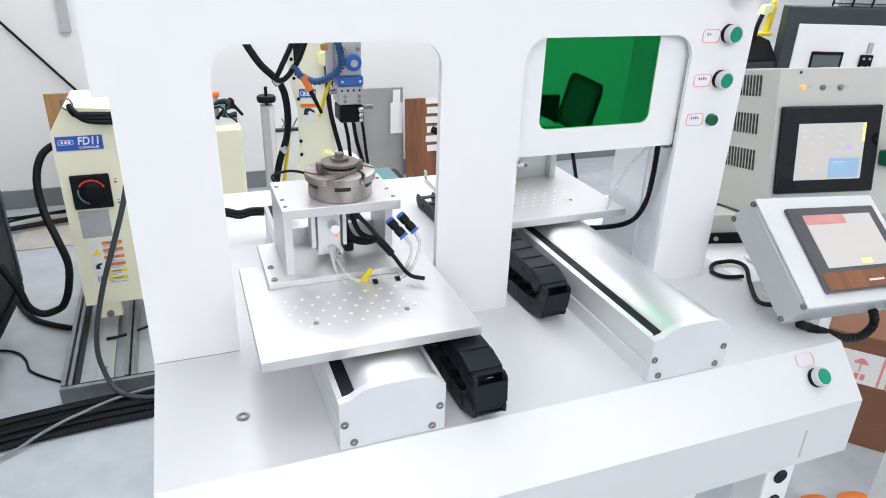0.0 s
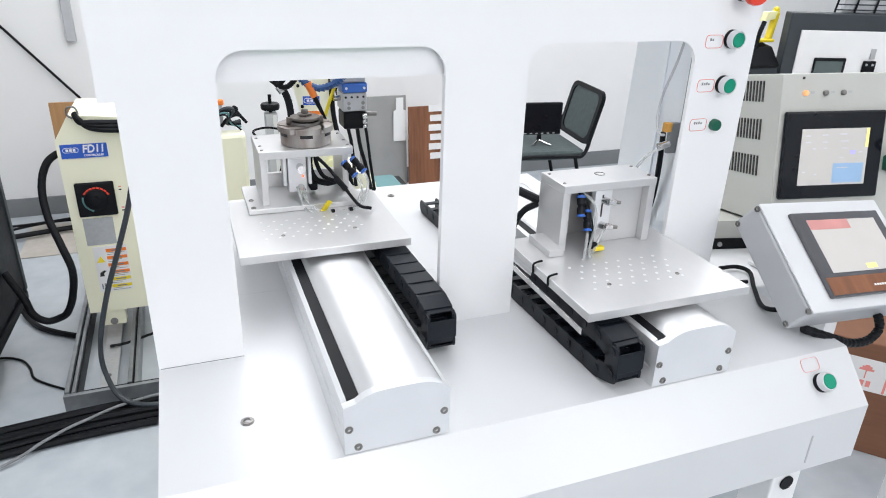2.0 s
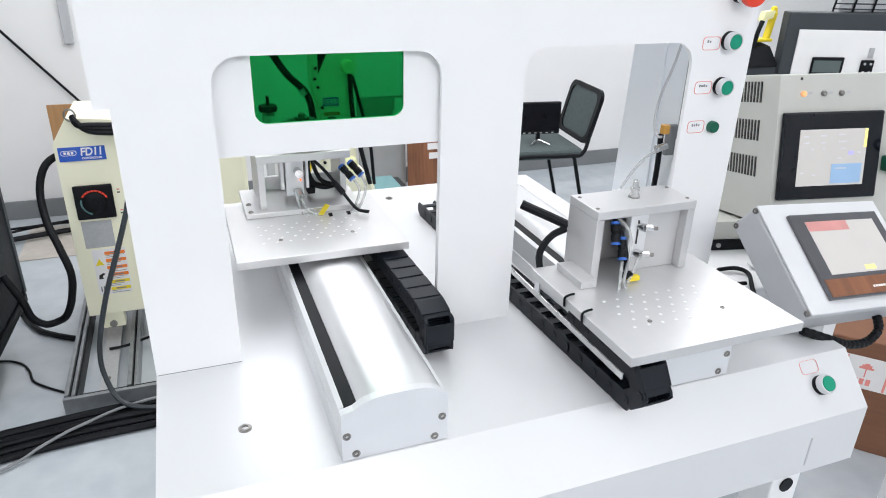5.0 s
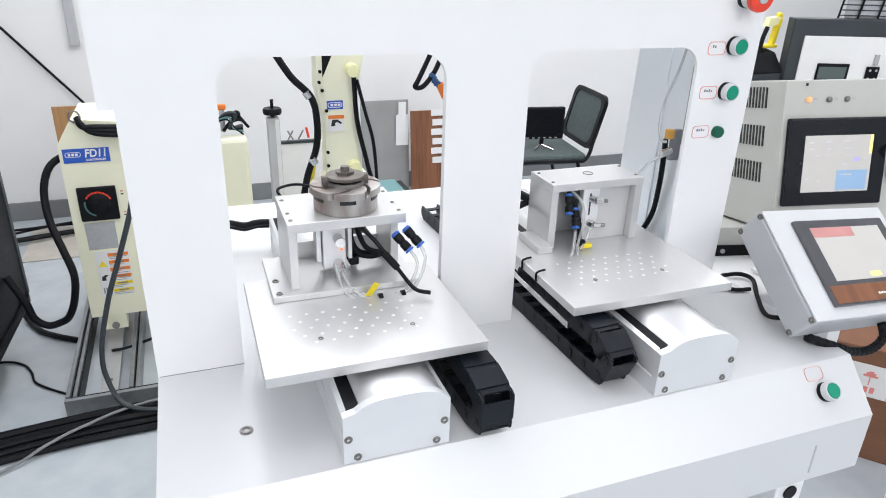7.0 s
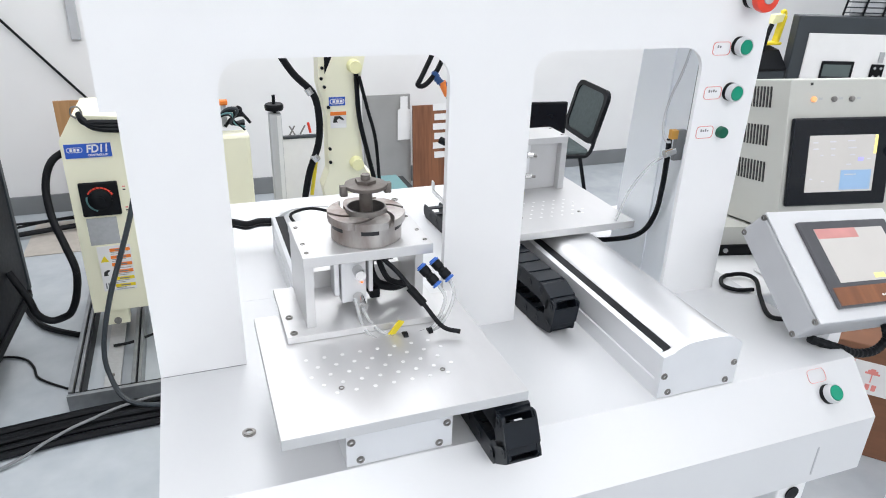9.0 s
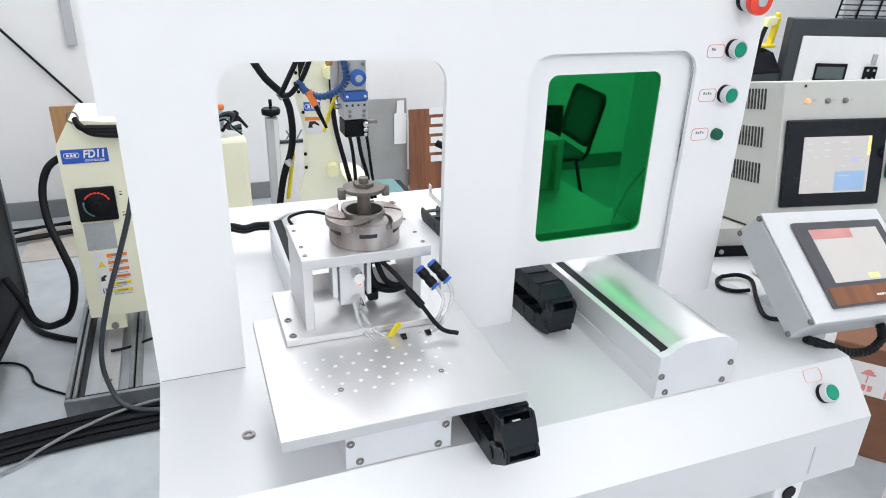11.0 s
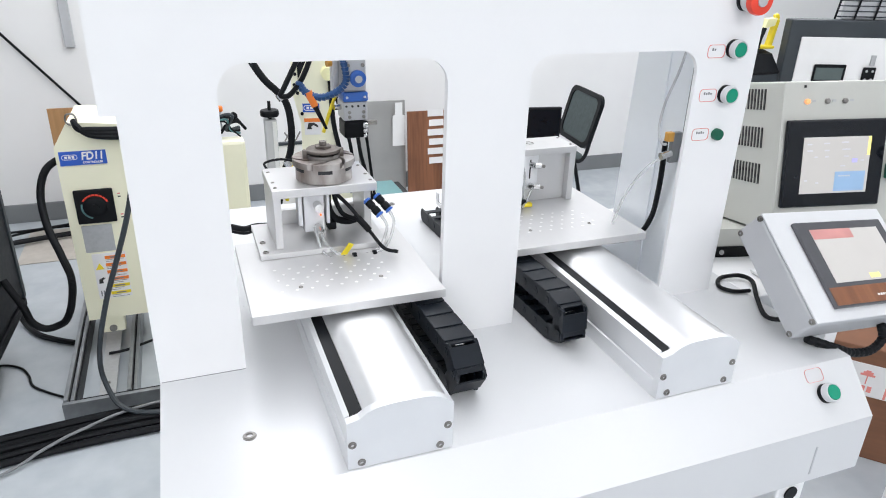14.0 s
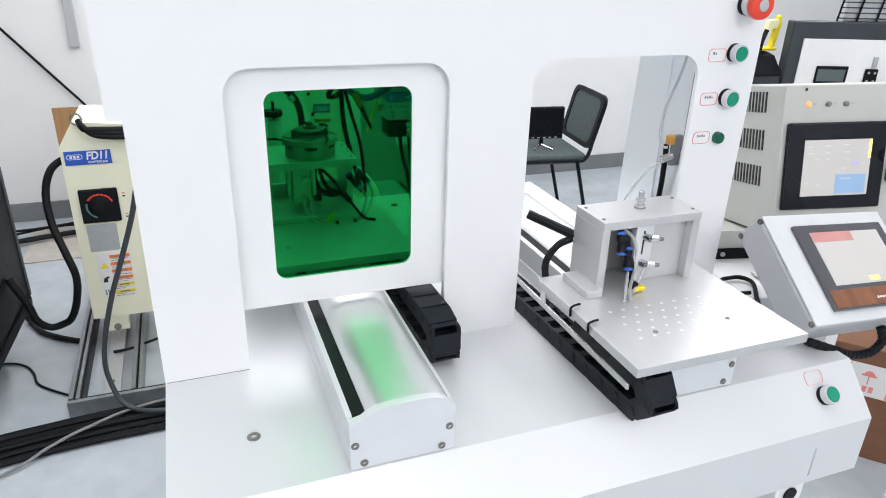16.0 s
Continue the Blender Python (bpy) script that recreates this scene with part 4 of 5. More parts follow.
def carton():
    ob = empty("carton", "brown cardboard carton with red and white printed tape", "box", Matrix.Translation((1.69, 0.42, FLOOR)) @ Matrix.Rotation(radians(-48), 4, "Z"))
    part("body", box(0, 0.75, 0, 0.5, 0.0, 0.355, 0.004), CARTON, ob)
    tp = part("tape", box(0.02, 0.6, -0.0022, -0.0004, 0.27, 0.37), PAPER, ob, "white tape with red print")
    tp.location = (0, 0, -0.065)
    bm = bmesh.new()
    for x in (0.035, 0.055, 0.16, 0.18, 0.32, 0.34, 0.46, 0.48):
        add_box(bm, x, x + 0.006, -0.0030, -0.0022, 0.272, 0.368)
    for x0 in (0.085, 0.22, 0.37):
        for k in range(3):
            add_box(bm, x0 + 0.016 * k, x0 + 0.011 + 0.016 * k, -0.0030, -0.0022, 0.283, 0.302)
        for q in range(6):
            h = 0.016 * math.cos(math.radians(-75 + 30 * q))
            add_box(bm, x0 + 0.007 + 0.006 * q, x0 + 0.013 + 0.006 * q, -0.0030, -0.0022, 0.334, 0.334 + h + 0.002)
        add_box(bm, x0 + 0.0235, x0 + 0.0265, -0.0030, -0.0022, 0.308, 0.334)
    part("print", bm, REDINK, tp, "red umbrella signs and bars")["kind"] = "stuff"
    return ob


carton()

# ---- behind the openings ----


def robot():
    """The welding robot: a pale yellow arm that swings on its base and carries the welding head."""
    ob = empty("welding_robot", "pale yellow industrial robot arm with black hoses", "robot", pose(0.418, 1.02, 0))
    part("pedestal", box(-0.12, 0.12, -0.10, 0.14, FLOOR, 0.42, 0.01), CREAM, ob)
    part("base_turret", lathe([(0.11, 0.42), (0.115, 0.43), (0.115, 0.53), (0.10, 0.56)], 32), CREAM, ob, smooth=True)
    part("shoulder", lathe([(0.055, -0.06), (0.065, -0.05), (0.065, 0.05), (0.055, 0.06)], 28), CREAM, ob, smooth=True).matrix_local = Matrix.Translation((0.04, -0.02, 0.655)) @ Matrix.Rotation(radians(90), 4, "X")
    arm = part("lower_arm", prism([(-0.035, 0.62), (0.045, 0.60), (0.085, 0.64), (0.082, 0.70), (0.056, 0.75), (0.048, 0.86), (0.050, 0.96), (0.070, 1.05), (0.07, 1.16), (-0.03, 1.16), (-0.050, 1.05), (-0.052, 0.96), (-0.034, 0.88), (-0.034, 0.74), (-0.05, 0.70)], -0.085, -0.03), CREAM, ob)
    part("label", box(-0.028, 0.012, -0.0868, -0.0852, 0.908, 0.929), BLUE, arm, "blue maker's label")
    part("label_mark", ring_plate(rounded(-0.026, 0.010, 0.912, 0.925, 0.006, 4), rounded(-0.0245, 0.0085, 0.9135, 0.9235, 0.0045, 4), -0.0876, -0.0869), PAPER, arm)
    bm = bmesh.new()
    for k in range(3):
        add_box(bm, -0.019 + 0.009 * k, -0.0125 + 0.009 * k, -0.0876, -0.0869, 0.9155, 0.9215)
    part("label_mark", bm, PAPER, arm)
    part("warning_label", box(-0.026, 0.014, -0.0866, -0.0852, 0.852, 0.893), PAPER, arm, "white warning label with an orange head")
    part("warning_head", box(-0.026, 0.014, -0.0874, -0.0867, 0.884, 0.893), ORANGE, arm)
    bm = prism([(-0.02, 0.866), (-0.008, 0.866), (-0.010, 0.872), (-0.004, 0.876), (0.006, 0.870), (0.008, 0.874), (-0.002, 0.882), (-0.016, 0.882)], -0.0874, -0.0867)
    part("warning_figure", bm, INK, arm)
    for x, z in ((0.035, 1.003), (0.036, 0.760)):
        part("cap", cyl((x, -0.085, z), (x, -0.112, z), 0.017, 0.015), PALEYELLOW, arm, "pale yellow bolt cap", True)
    for x, z in ((-0.042, 1.00), (-0.045, 0.975), (-0.038, 0.955), (-0.03, 0.905), (-0.03, 0.80), (-0.03, 0.765)):
        part("bolt", cyl((x, -0.085, z), (x, -0.091, z), 0.004, n=8), BLACK, arm)
    part("recess", prism([(-0.036, 0.985), (-0.006, 1.05), (-0.006, 1.14), (-0.036, 1.14)], -0.0866, -0.0852), BLACK, arm)
    part("hose", tube([(-0.155, -0.10, 1.06), (-0.115, -0.11, 0.995), (-0.070, -0.11, 0.945), (-0.058, -0.11, 0.885), (-0.063, -0.11, 0.82), (-0.088, -0.10, 0.74), (-0.11, -0.09, 0.62)], 0.0085, 12), RUBBER, arm, "thick black hose")
    for p in ((-0.078, 0.955), (-0.071, 0.79)):
        part("hose_clip", cyl((p[0] - 0.005, -0.11, p[1] + 0.004), (p[0] + 0.004, -0.11, p[1] - 0.010), 0.0100), CHROME, arm)
    part("hose", tube([(0.040, -0.09, 0.99), (0.045, -0.095, 0.88), (0.066, -0.095, 0.78), (0.085, -0.095, 0.70)], 0.006), RUBBER, arm)
    part("hose", tube([(0.045, -0.10, 0.98), (0.065, -0.10, 0.90), (0.085, -0.10, 0.82), (0.095, -0.10, 0.70)], 0.0045), RUBBER, arm)
    part("grease_hose", tube([(-0.06, -0.08, 0.80), (-0.07, -0.08, 0.74), (-0.08, -0.08, 0.68)], 0.005), YELLOW, arm)
    return ob, arm


def welding_head(parent, home):
    """The laser welding head with blue coolant hose and gas nozzle; it hangs from the robot's wrist."""
    x, y = 0.335, 0.40
    ob = part("welding_head", box(x - 0.022, x + 0.016, y - 0.022, y + 0.022, 1.045, 1.13, 0.003), GREYBOX, parent, "grey laser welding head")
    ob.location = home
    part("wrist_flange", box(x - 0.03, x + 0.080, y - 0.02, y + 0.05, 1.112, 1.16, 0.004), GREYBOX, ob)
    part("optics_block", box(x - 0.024, x + 0.017, y - 0.024, y + 0.022, 0.998, 1.0285, 0.002), GREYBOX, ob)
    for dx in (-0.018, 0.012):
        part("drawer_pin", cyl((x + dx, y - 0.0262, 1.037), (x + dx, y - 0.0275, 1.037), 0.0022, n=10), PAPER, ob)
    for k in range(4):
        part("port", cyl((x - 0.019 + 0.010 * k, y - 0.0240, 1.022), (x - 0.019 + 0.010 * k, y - 0.0252, 1.022), 0.0020, n=8), SLOT, ob)
    part("side_fitting", cyl((x - 0.024, y - 0.006, 1.018), (x - 0.036, y - 0.008, 1.018), 0.0045, n=12), CHROME, ob, smooth=True)
    part("side_fitting", cyl((x - 0.038, y - 0.006, 1.090), (x - 0.046, y - 0.008, 1.090), 0.0055, n=12), AMBER, ob, smooth=True)
    part("side_block", box(x - 0.038, x - 0.026, y - 0.01, y + 0.01, 1.035, 1.10, 0.003), GREYBOX, ob)
    for z in (1.088, 1.068, 1.012, 1.004):
        for dx in (-0.014, 0.010):
            part("screw", cyl((x + dx, y - 0.020, z), (x + dx, y - 0.0255, z), 0.003, n=8), STEEL, ob)
    part("lens_drawer", box(x - 0.024, x + 0.018, y - 0.026, y + 0.02, 1.029, 1.045, 0.003), BLUEP, ob, "blue lens drawer")
    part("dial", lathe([(0.0135, 0), (0.0135, 0.006), (0.0105, 0.008), (0.008, 0.008), (0.007, 0.010)], 24), BLUEP, ob, "blue adjusting dial", True).matrix_local = Matrix.Translation((x + 0.001, y - 0.022, 1.067)) @ Matrix.Rotation(radians(90), 4, "X")
    part("dial_centre", lathe([(0.006, 0.010), (0.006, 0.0112)], 16), GREYBOX, ob).matrix_local = Matrix.Translation((x + 0.001, y - 0.022, 1.067)) @ Matrix.Rotation(radians(90), 4, "X")
    part("nozzle_block", box(x - 0.023, x + 0.018, y - 0.025, y + 0.02, 0.968, 0.996, 0.003), BLACK, ob, "black nozzle block")
    part("gas_fitting", cyl((x + 0.017, y - 0.010, 0.990), (x + 0.036, y - 0.012, 0.990), 0.0042), STEEL, ob, smooth=True)
    for z, r in ((0.9905, 0.0052), (0.9815, 0.0044), (0.9735, 0.0036)):
        part("ball_fitting", lathe([(r * math.sin(radians(a)), -r * math.cos(radians(a))) for a in range(15, 180, 25)], 14), CHROME, ob, "bright round gas fitting", True).location = (x + 0.011, y - 0.030, z)
    part("hose", tube([(x + 0.002, y - 0.01, 0.97), (x + 0.010, y, 0.93), (x + 0.022, y + 0.01, 0.89), (x + 0.034, y + 0.02, 0.84)], 0.0036), RUBBER, ob)
    part("hose", tube([(x + 0.014, y - 0.01, 0.985), (x + 0.022, y, 0.95), (x + 0.030, y + 0.01, 0.90), (x + 0.040, y + 0.02, 0.84)], 0.0028), RUBBER, ob)
    # segmented blue coolant hose
    line = spline([(x - 0.026, y - 0.015, 1.118), (x - 0.020, y - 0.025, 1.085), (x - 0.020, y - 0.03, 1.063), (x - 0.036, y - 0.03, 1.048), (x - 0.062, y - 0.03, 1.040), (x - 0.086, y - 0.03, 1.050), (x - 0.097, y - 0.03, 1.068)], 4)
    for a, b in zip(line, line[1:]):
        part("hose_segment", cyl(a, a.lerp(b, 0.92), 0.0066, 0.0048, 10), DEEPBLUE, ob)
    noz = part("gas_nozzle", cyl((x - 0.082, y - 0.03, 1.050), (x - 0.072, y - 0.032, 1.027), 0.0066, 0.0056, 16), ORANGE, ob, "orange gas nozzle", True)
    part("nozzle_tip", cyl((x - 0.073, y - 0.032, 1.029), (x - 0.056, y - 0.036, 0.990), 0.0043, 0.0024, 14), BLACK, ob, smooth=True)
    part("hose", tube([(x - 0.072, y - 0.01, 1.16), (x - 0.09, y - 0.02, 1.11), (x - 0.118, y - 0.03, 1.060), (x - 0.125, y - 0.03, 1.046), (x - 0.110, y - 0.03, 1.047), (x - 0.088, y - 0.03, 1.075), (x - 0.068, y - 0.02, 1.12), (x - 0.064, y - 0.01, 1.16)], 0.0042), RUBBER, ob)
    part("gas_tube", tube([(x - 0.03, y, 1.04), (x - 0.042, y, 1.01), (x - 0.054, y, 0.975)], 0.003), YELLOW, ob)
    return ob


robot_base, robot_arm = robot()
HOME = (-0.418, -1.02, 0.005)
head = welding_head(robot_base, HOME)


def hand_press():
    ob = empty("height_stand", "grey column stand with a black handwheel on top", "stand", pose(0.305, 1.35, -0.03))
    part("base", box(-0.09, 0.12, -0.1, 0.1, FLOOR + 0.03, 0.38, 0.004), CREAM, ob)
    part("column", box(-0.018, 0.018, -0.018, 0.018, 0.38, 0.815, 0.003), GREYBOX, ob)
    part("rail_strip", box(0.004, 0.016, -0.0195, -0.0182, 0.40, 0.81), ALU_SIDE, ob)
    part("handwheel", lathe([(0.010, 0.82), (0.026, 0.824), (0.028, 0.830), (0.028, 0.838), (0.025, 0.842), (0.008, 0.842)], 24), BLACK, ob, "black handwheel", True)
    part("spindle", cyl((0, 0, 0.814), (0, 0, 0.868), 0.005), BLACK, ob)
    part("bracket", box(-0.06, 0.01, 0.018, 0.03, 0.40, 0.46), GREYBOX, ob)


hand_press()


def tool_rack():
    ob = empty("tool_bar", "dark bar with small clamps and red handles on a white holder", "tool rack", pose(0.44, 1.9, -0.035))
    part("bar", box(-0.06, 0.10, -0.01, 0.01, 0.586, 0.597, 0.002), DARKGREY, ob)
    part("holder", box(-0.07, 0.12, -0.006, 0.03, FLOOR + 0.035, 0.5858, 0.002), PAPER, ob)
    for x, s in ((-0.02, 1), (0.0, -1), (0.02, 1)):
        part("clamp", cyl((x, 0, 0.60), (x + 0.02 * s, 0, 0.635), 0.003), STEEL, ob)
    part("clamp_handle", cyl((0.06, 0, 0.605), (0.052, 0, 0.645), 0.005), RED, ob)


tool_rack()


def second_cabinet():
    ob = empty("cream_cabinet", "cream-yellow power source cabinet with cables on top", "cabinet", pose(0.168, 1.48, 0))
    part("body", box(-0.14, 0.070, 0, 0.07, FLOOR + 0.03, 0.690, 0.012), CREAM, ob)
    part("skirt", box(-0.135, 0.078, 0.005, 0.065, FLOOR, FLOOR + 0.03), DARKGREY, ob)
    for k in range(4):
        part("cable", tube([(-0.02 - 0.008 * k, 0.03, 0.692), (-0.03 + 0.01 * k, 0.03, 0.73 + 0.01 * k), (0.01 + 0.01 * k, 0.02, 0.75 + 0.005 * k), (0.035 - 0.006 * k, 0.03, 0.72), (0.06, 0.04, 0.694 + 0.01 * k)], 0.003 + 0.0008 * k), (RUBBER, TEAL, RUBBER, DARKGREY)[k], ob)
        part("cable", tube([(0.0, 0.03 + 0.01 * k, 0.71), (0.02 + 0.01 * k, 0.03, 0.735 + 0.008 * k), (0.055 - 0.004 * k, 0.05, 0.74 + 0.008 * k), (0.08, 0.06, 0.712)], 0.005), RUBBER, ob)
    part("valve", cyl((0.0, 0.05, 0.705), (0.0, 0.05, 0.775), 0.008), GREYBOX, ob)
    part("valve_cap", box(-0.018, 0.014, 0.04, 0.06, 0.775, 0.792, 0.004), ORANGE, ob, "orange valve cap")


second_cabinet()


def leaning_board(name, label, mat, x0, x1, z1, y, category):
    b = part(name, box(0, x1 - x0, -0.006, 0.006, 0, z1 - FLOOR, 0.001), mat)
    b.matrix_world = Matrix.Translation((x0, y, FLOOR)) @ Matrix.Rotation(radians(-4), 4, "X")
    return tagged(b, label, category)


leaning_board("steel_sheet", "brushed grey steel sheet leaning against the wall", BOARD, 0.925, 1.188, 0.511, 2.75, "sheet")
hl = part("cut_out_label", prism([(0, 0), (0.068, 0), (0.068, 0.165), (0.054, 0.17), (0.054, 0.235), (0.014, 0.235), (0.014, 0.17), (0, 0.165)], -0.004, 0.0), PAPER)
hl.matrix_world = Matrix.Translation((1.112, 2.760, 0.268))
tagged(hl, "white cut-out sheet on the steel board", "sheet")
leaning_board("wooden_board", "reddish-brown wooden board leaning against the wall", WOOD, 1.186, 1.40, 0.458, 2.70, "board")


def shelf_unit():
    ob = empty("paper_shelf", "small white pigeonhole shelf on the wooden board", "shelf", pose(1.300, 2.697, 0, -4))
    for k in range(6):
        part("paper_sheet", box(0.0 + 0.008 * (k % 2), 0.09, -0.004, 0.0, 0.428 - 0.052 * k, 0.462 - 0.052 * k), PAPER, ob)


shelf_unit()
tc = empty("tool_case", "black case with a teal lid behind the table", "case", pose(0.715, 1.55, 0))
part("body", box(-0.15, 0.09, -0.1, 0.11, 0.42, 0.445, 0.004), BLACK, tc)
part("lid", box(-0.15, 0.06, -0.098, 0.10, 0.4455, 0.456, 0.004), TEAL, tc, "teal plastic lid")
part("stand", box(-0.13, 0.07, -0.08, 0.09, FLOOR, 0.4195, 0.004), DARKGREY, tc)


def office_chair():
    """A black meeting chair with a mesh back, seen from its front."""
    m = Matrix.Translation((1.75, 2.33, FLOOR)) @ Matrix.Rotation(radians(-97), 4, "Z") @ Matrix.Diagonal((0.87, 0.87, 0.87, 1))
    ob = empty("meeting_chair", "black meeting chair with mesh back against the wall", "chair", m)
    part("seat", box(-0.22, 0.22, -0.22, 0.22, 0.40, 0.46, 0.02), FABRIC, ob, "dark padded seat")
    back = part("backrest", ring_plate(rounded(-0.21, 0.21, 0.0, 0.315, 0.06, 5), rounded(-0.178, 0.178, 0.028, 0.290, 0.05, 5), -0.012, 0.012), BLACK, ob, "black plastic back frame")
    back.matrix_local = pose(0, 0.240, 0.475, -14)
    part("mesh", prism(rounded(-0.180, 0.180, 0.026, 0.292, 0.05, 5), -0.004, 0.002), FABRIC, back, "dark mesh")
    for s in (-1, 1):
        part("leg", tube([(s * 0.23, -0.24, 0.0), (s * 0.23, -0.21, 0.38), (s * 0.23, -0.16, 0.425), (s * 0.23, 0.12, 0.425), (s * 0.23, 0.215, 0.44), (s * 0.20, 0.27, 0.60)], 0.011), BLACK, ob)
        part("leg", tube([(s * 0.23, 0.27, 0.0), (s * 0.23, 0.16, 0.42)], 0.011, per=3), BLACK, ob)
    part("front_bar", tube([(-0.23, -0.20, 0.39), (0, -0.20, 0.385), (0.23, -0.20, 0.39)], 0.010), BLACK, ob)


office_chair()


def small_monitor():
    ob = empty("small_monitor", "small black monitor standing on the chair seat, switched off", "monitor", Matrix.Translation((1.735, 2.27, FLOOR + 0.4015)) @ Matrix.Rotation(radians(-8), 4, "Z"))
    part("housing", box(-0.11, 0.11, -0.012, 0.012, 0.05, 0.21, 0.004), BLACK, ob)
    part("screen", box(-0.10, 0.10, -0.0135, -0.0125, 0.068, 0.20), SCREEN, ob)
    bm = bmesh.new()
    for k in range(6):
        add_box(bm, -0.085 + 0.03 * k, -0.073 + 0.03 * k, -0.0145, -0.0125, 0.055, 0.060)
    part("button", bm, GREYLABEL, ob)
    part("stem", box(-0.010, 0.010, -0.006, 0.006, 0.012, 0.05), BLACK, ob)
    for s in (-1, 1):
        part("foot", tube([(0, 0, 0.02), (s * 0.05, -0.05, 0.004)], 0.006, per=3), CHROME, ob)


small_monitor()

# ---- the controller and clutter beside the machine ----


def robot_controller():
    ob = empty("robot_controller", "cream-yellow robot controller cabinet with blue label on a steel skid", "controller", pose(-0.315, 1.55, 0))
    part("body", prism([(0, 0.09), (0.37, 0.09), (0.37, 0.73), (0.085, 0.758), (0.045, 0.758), (0, 0.685)], 0, 0.26, "xz"), CREAM, ob)
    lab = part("label", box(0.010, 0.140, -0.0025, -0.0004, 0.628, 0.672), BLUE, ob, "blue type label")
    words("lettering", "FD11", 0.034, pose(0.101, -0.0026, 0.655, 90) @ Matrix.Diagonal((0.84, 1.0, 1.0, 1)), PAPER, lab)
    words("lettering", "CONTROLLER", 0.0088, pose(0.100, -0.0026, 0.6355, 90), PAPER, lab)
    part("label_mark", ring_plate(rounded(0.016, 0.060, 0.646, 0.662, 0.0075, 4), rounded(0.0175, 0.0585, 0.6475, 0.6605, 0.0062, 4), -0.0032, -0.0026), PAPER, lab)
    bm = bmesh.new()
    for k in range(3):
        add_box(bm, 0.0245 + 0.010 * k, 0.0315 + 0.010 * k, -0.0032, -0.0026, 0.650, 0.658)
    part("label_mark", bm, PAPER, lab)
    sw = part("main_switch", box(0.028, 0.140, -0.012, -0.0004, 0.437, 0.549, 0.004), BLACK, ob, "black rotary main switch")
    part("dial", lathe([(0.034, 0), (0.034, 0.005), (0.028, 0.009), (0.012, 0.010), (0.012, 0.016)], 28), BLACK, sw, smooth=True).matrix_local = Matrix.Translation((0.085, -0.012, 0.493)) @ Matrix.Rotation(radians(90), 4, "X")
    for a0, a1, mat in ((20, 150, RED), (165, 250, TEAL)):
        bm = bmesh.new()
        for k in range(8):
            m = Matrix.Translation((0.085, -0.0128, 0.493)) @ Matrix.Rotation(-radians(a0 + (a1 - a0) * (k + 0.5) / 8), 4, "Y")
            add_box(bm, 0.0362, 0.0415, -0.0006, 0.0006, -0.0046, 0.0046, 0.0, m)
        part("scale_arc", bm, mat, sw)
    part("type_plate", box(0.032, 0.120, -0.0018, -0.0004, 0.335, 0.428), GREYLABEL, ob, "silver type plate")
    wl = part("warning_label", box(0.045, 0.145, -0.0018, -0.0004, 0.165, 0.328), PAPER, ob, "white warning labels with orange heads")
    bm, bm2 = bmesh.new(), bmesh.new()
    for k in range(6):
        add_box(bm if k < 4 else bm2, 0.082, 0.143, -0.0026, -0.0018, 0.307 - 0.026 * k, 0.318 - 0.026 * k)
    bm3 = bmesh.new()
    for k in range(6):
        for q in range(2):
            add_box(bm3, 0.084, 0.138 - 0.012 * ((k + q) % 3), -0.0024, -0.0018, 0.3035 - 0.026 * k - 0.006 * q, 0.3050 - 0.026 * k - 0.006 * q)
        add_box(bm3, 0.098, 0.128, -0.0032, -0.0026, 0.3105 - 0.026 * k, 0.3145 - 0.026 * k)
    for k in range(3):
        add_box(bm3, 0.052 + 0.008 * k, 0.056 + 0.008 * k, -0.0024, -0.0018, 0.175, 0.195)
    part("writing", bm3, SKIRT, wl)
    part("warning_head", bm, ORANGE, wl)
    part("warning_head", bm2, YELLOW, wl)
    part("warning_sign", prism([(0.05, 0.272), (0.076, 0.272), (0.063, 0.295)], -0.0026, -0.0018), YELLOW, wl)
    part("warning_sign", prism([(0.052, 0.222), (0.066, 0.222), (0.064, 0.232), (0.074, 0.240), (0.066, 0.243), (0.054, 0.236)], -0.0026, -0.0018), INK, wl)
    for z in (0.525, 0.515, 0.455, 0.445):
        part("writing", box(0.152, 0.160, -0.001, -0.0002, z, z + 0.004), REDINK if z in (0.525, 0.455) else INK, ob)
    for x in (0.03, 0.27):
        part("foot", box(x, x + 0.075, 0.01, 0.06, 0.03, 0.0895, 0.003), CREAM, ob)
        part("foot_bolt", cyl((x + 0.037, 0.02, 0.045), (x + 0.037, 0.005, 0.045), 0.012), STEEL, ob)
    part("lifting_ring", tube([(0.060, -0.006, 0.752), (0.047, -0.006, 0.765), (0.052, -0.006, 0.785), (0.070, -0.006, 0.785), (0.077, -0.006, 0.768), (0.072, -0.006, 0.752)], 0.0028), STEEL, ob)
    for k in range(3):
        part("cable", tube([(0.066, 0.0, 0.766), (0.078, -0.016, 0.750 - 0.004 * k), (0.11, -0.018, 0.722 + 0.009 * k), (0.2, -0.018 + 0.004 * k, 0.712 + 0.011 * k), (0.32, -0.016, 0.715 + 0.011 * k)], 0.0085), RUBBER, ob)
    part("hose", tube([(0.02, 0.06, 0.645), (-0.035, 0.03, 0.615), (-0.06, 0.0, 0.547), (-0.052, -0.05, 0.462), (-0.024, -0.10, 0.386), (-0.003, -0.13, 0.31), (-0.018, -0.12, 0.223), (-0.042, -0.11, 0.165), (-0.067, -0.10, 0.142), (-0.108, -0.10, 0.135), (-0.142, -0.10, 0.165), (-0.158, -0.09, 0.218), (-0.200, -0.06, 0.30)], 0.0115, 12), RUBBER, ob, "thick black power hose")
    return ob


robot_controller()


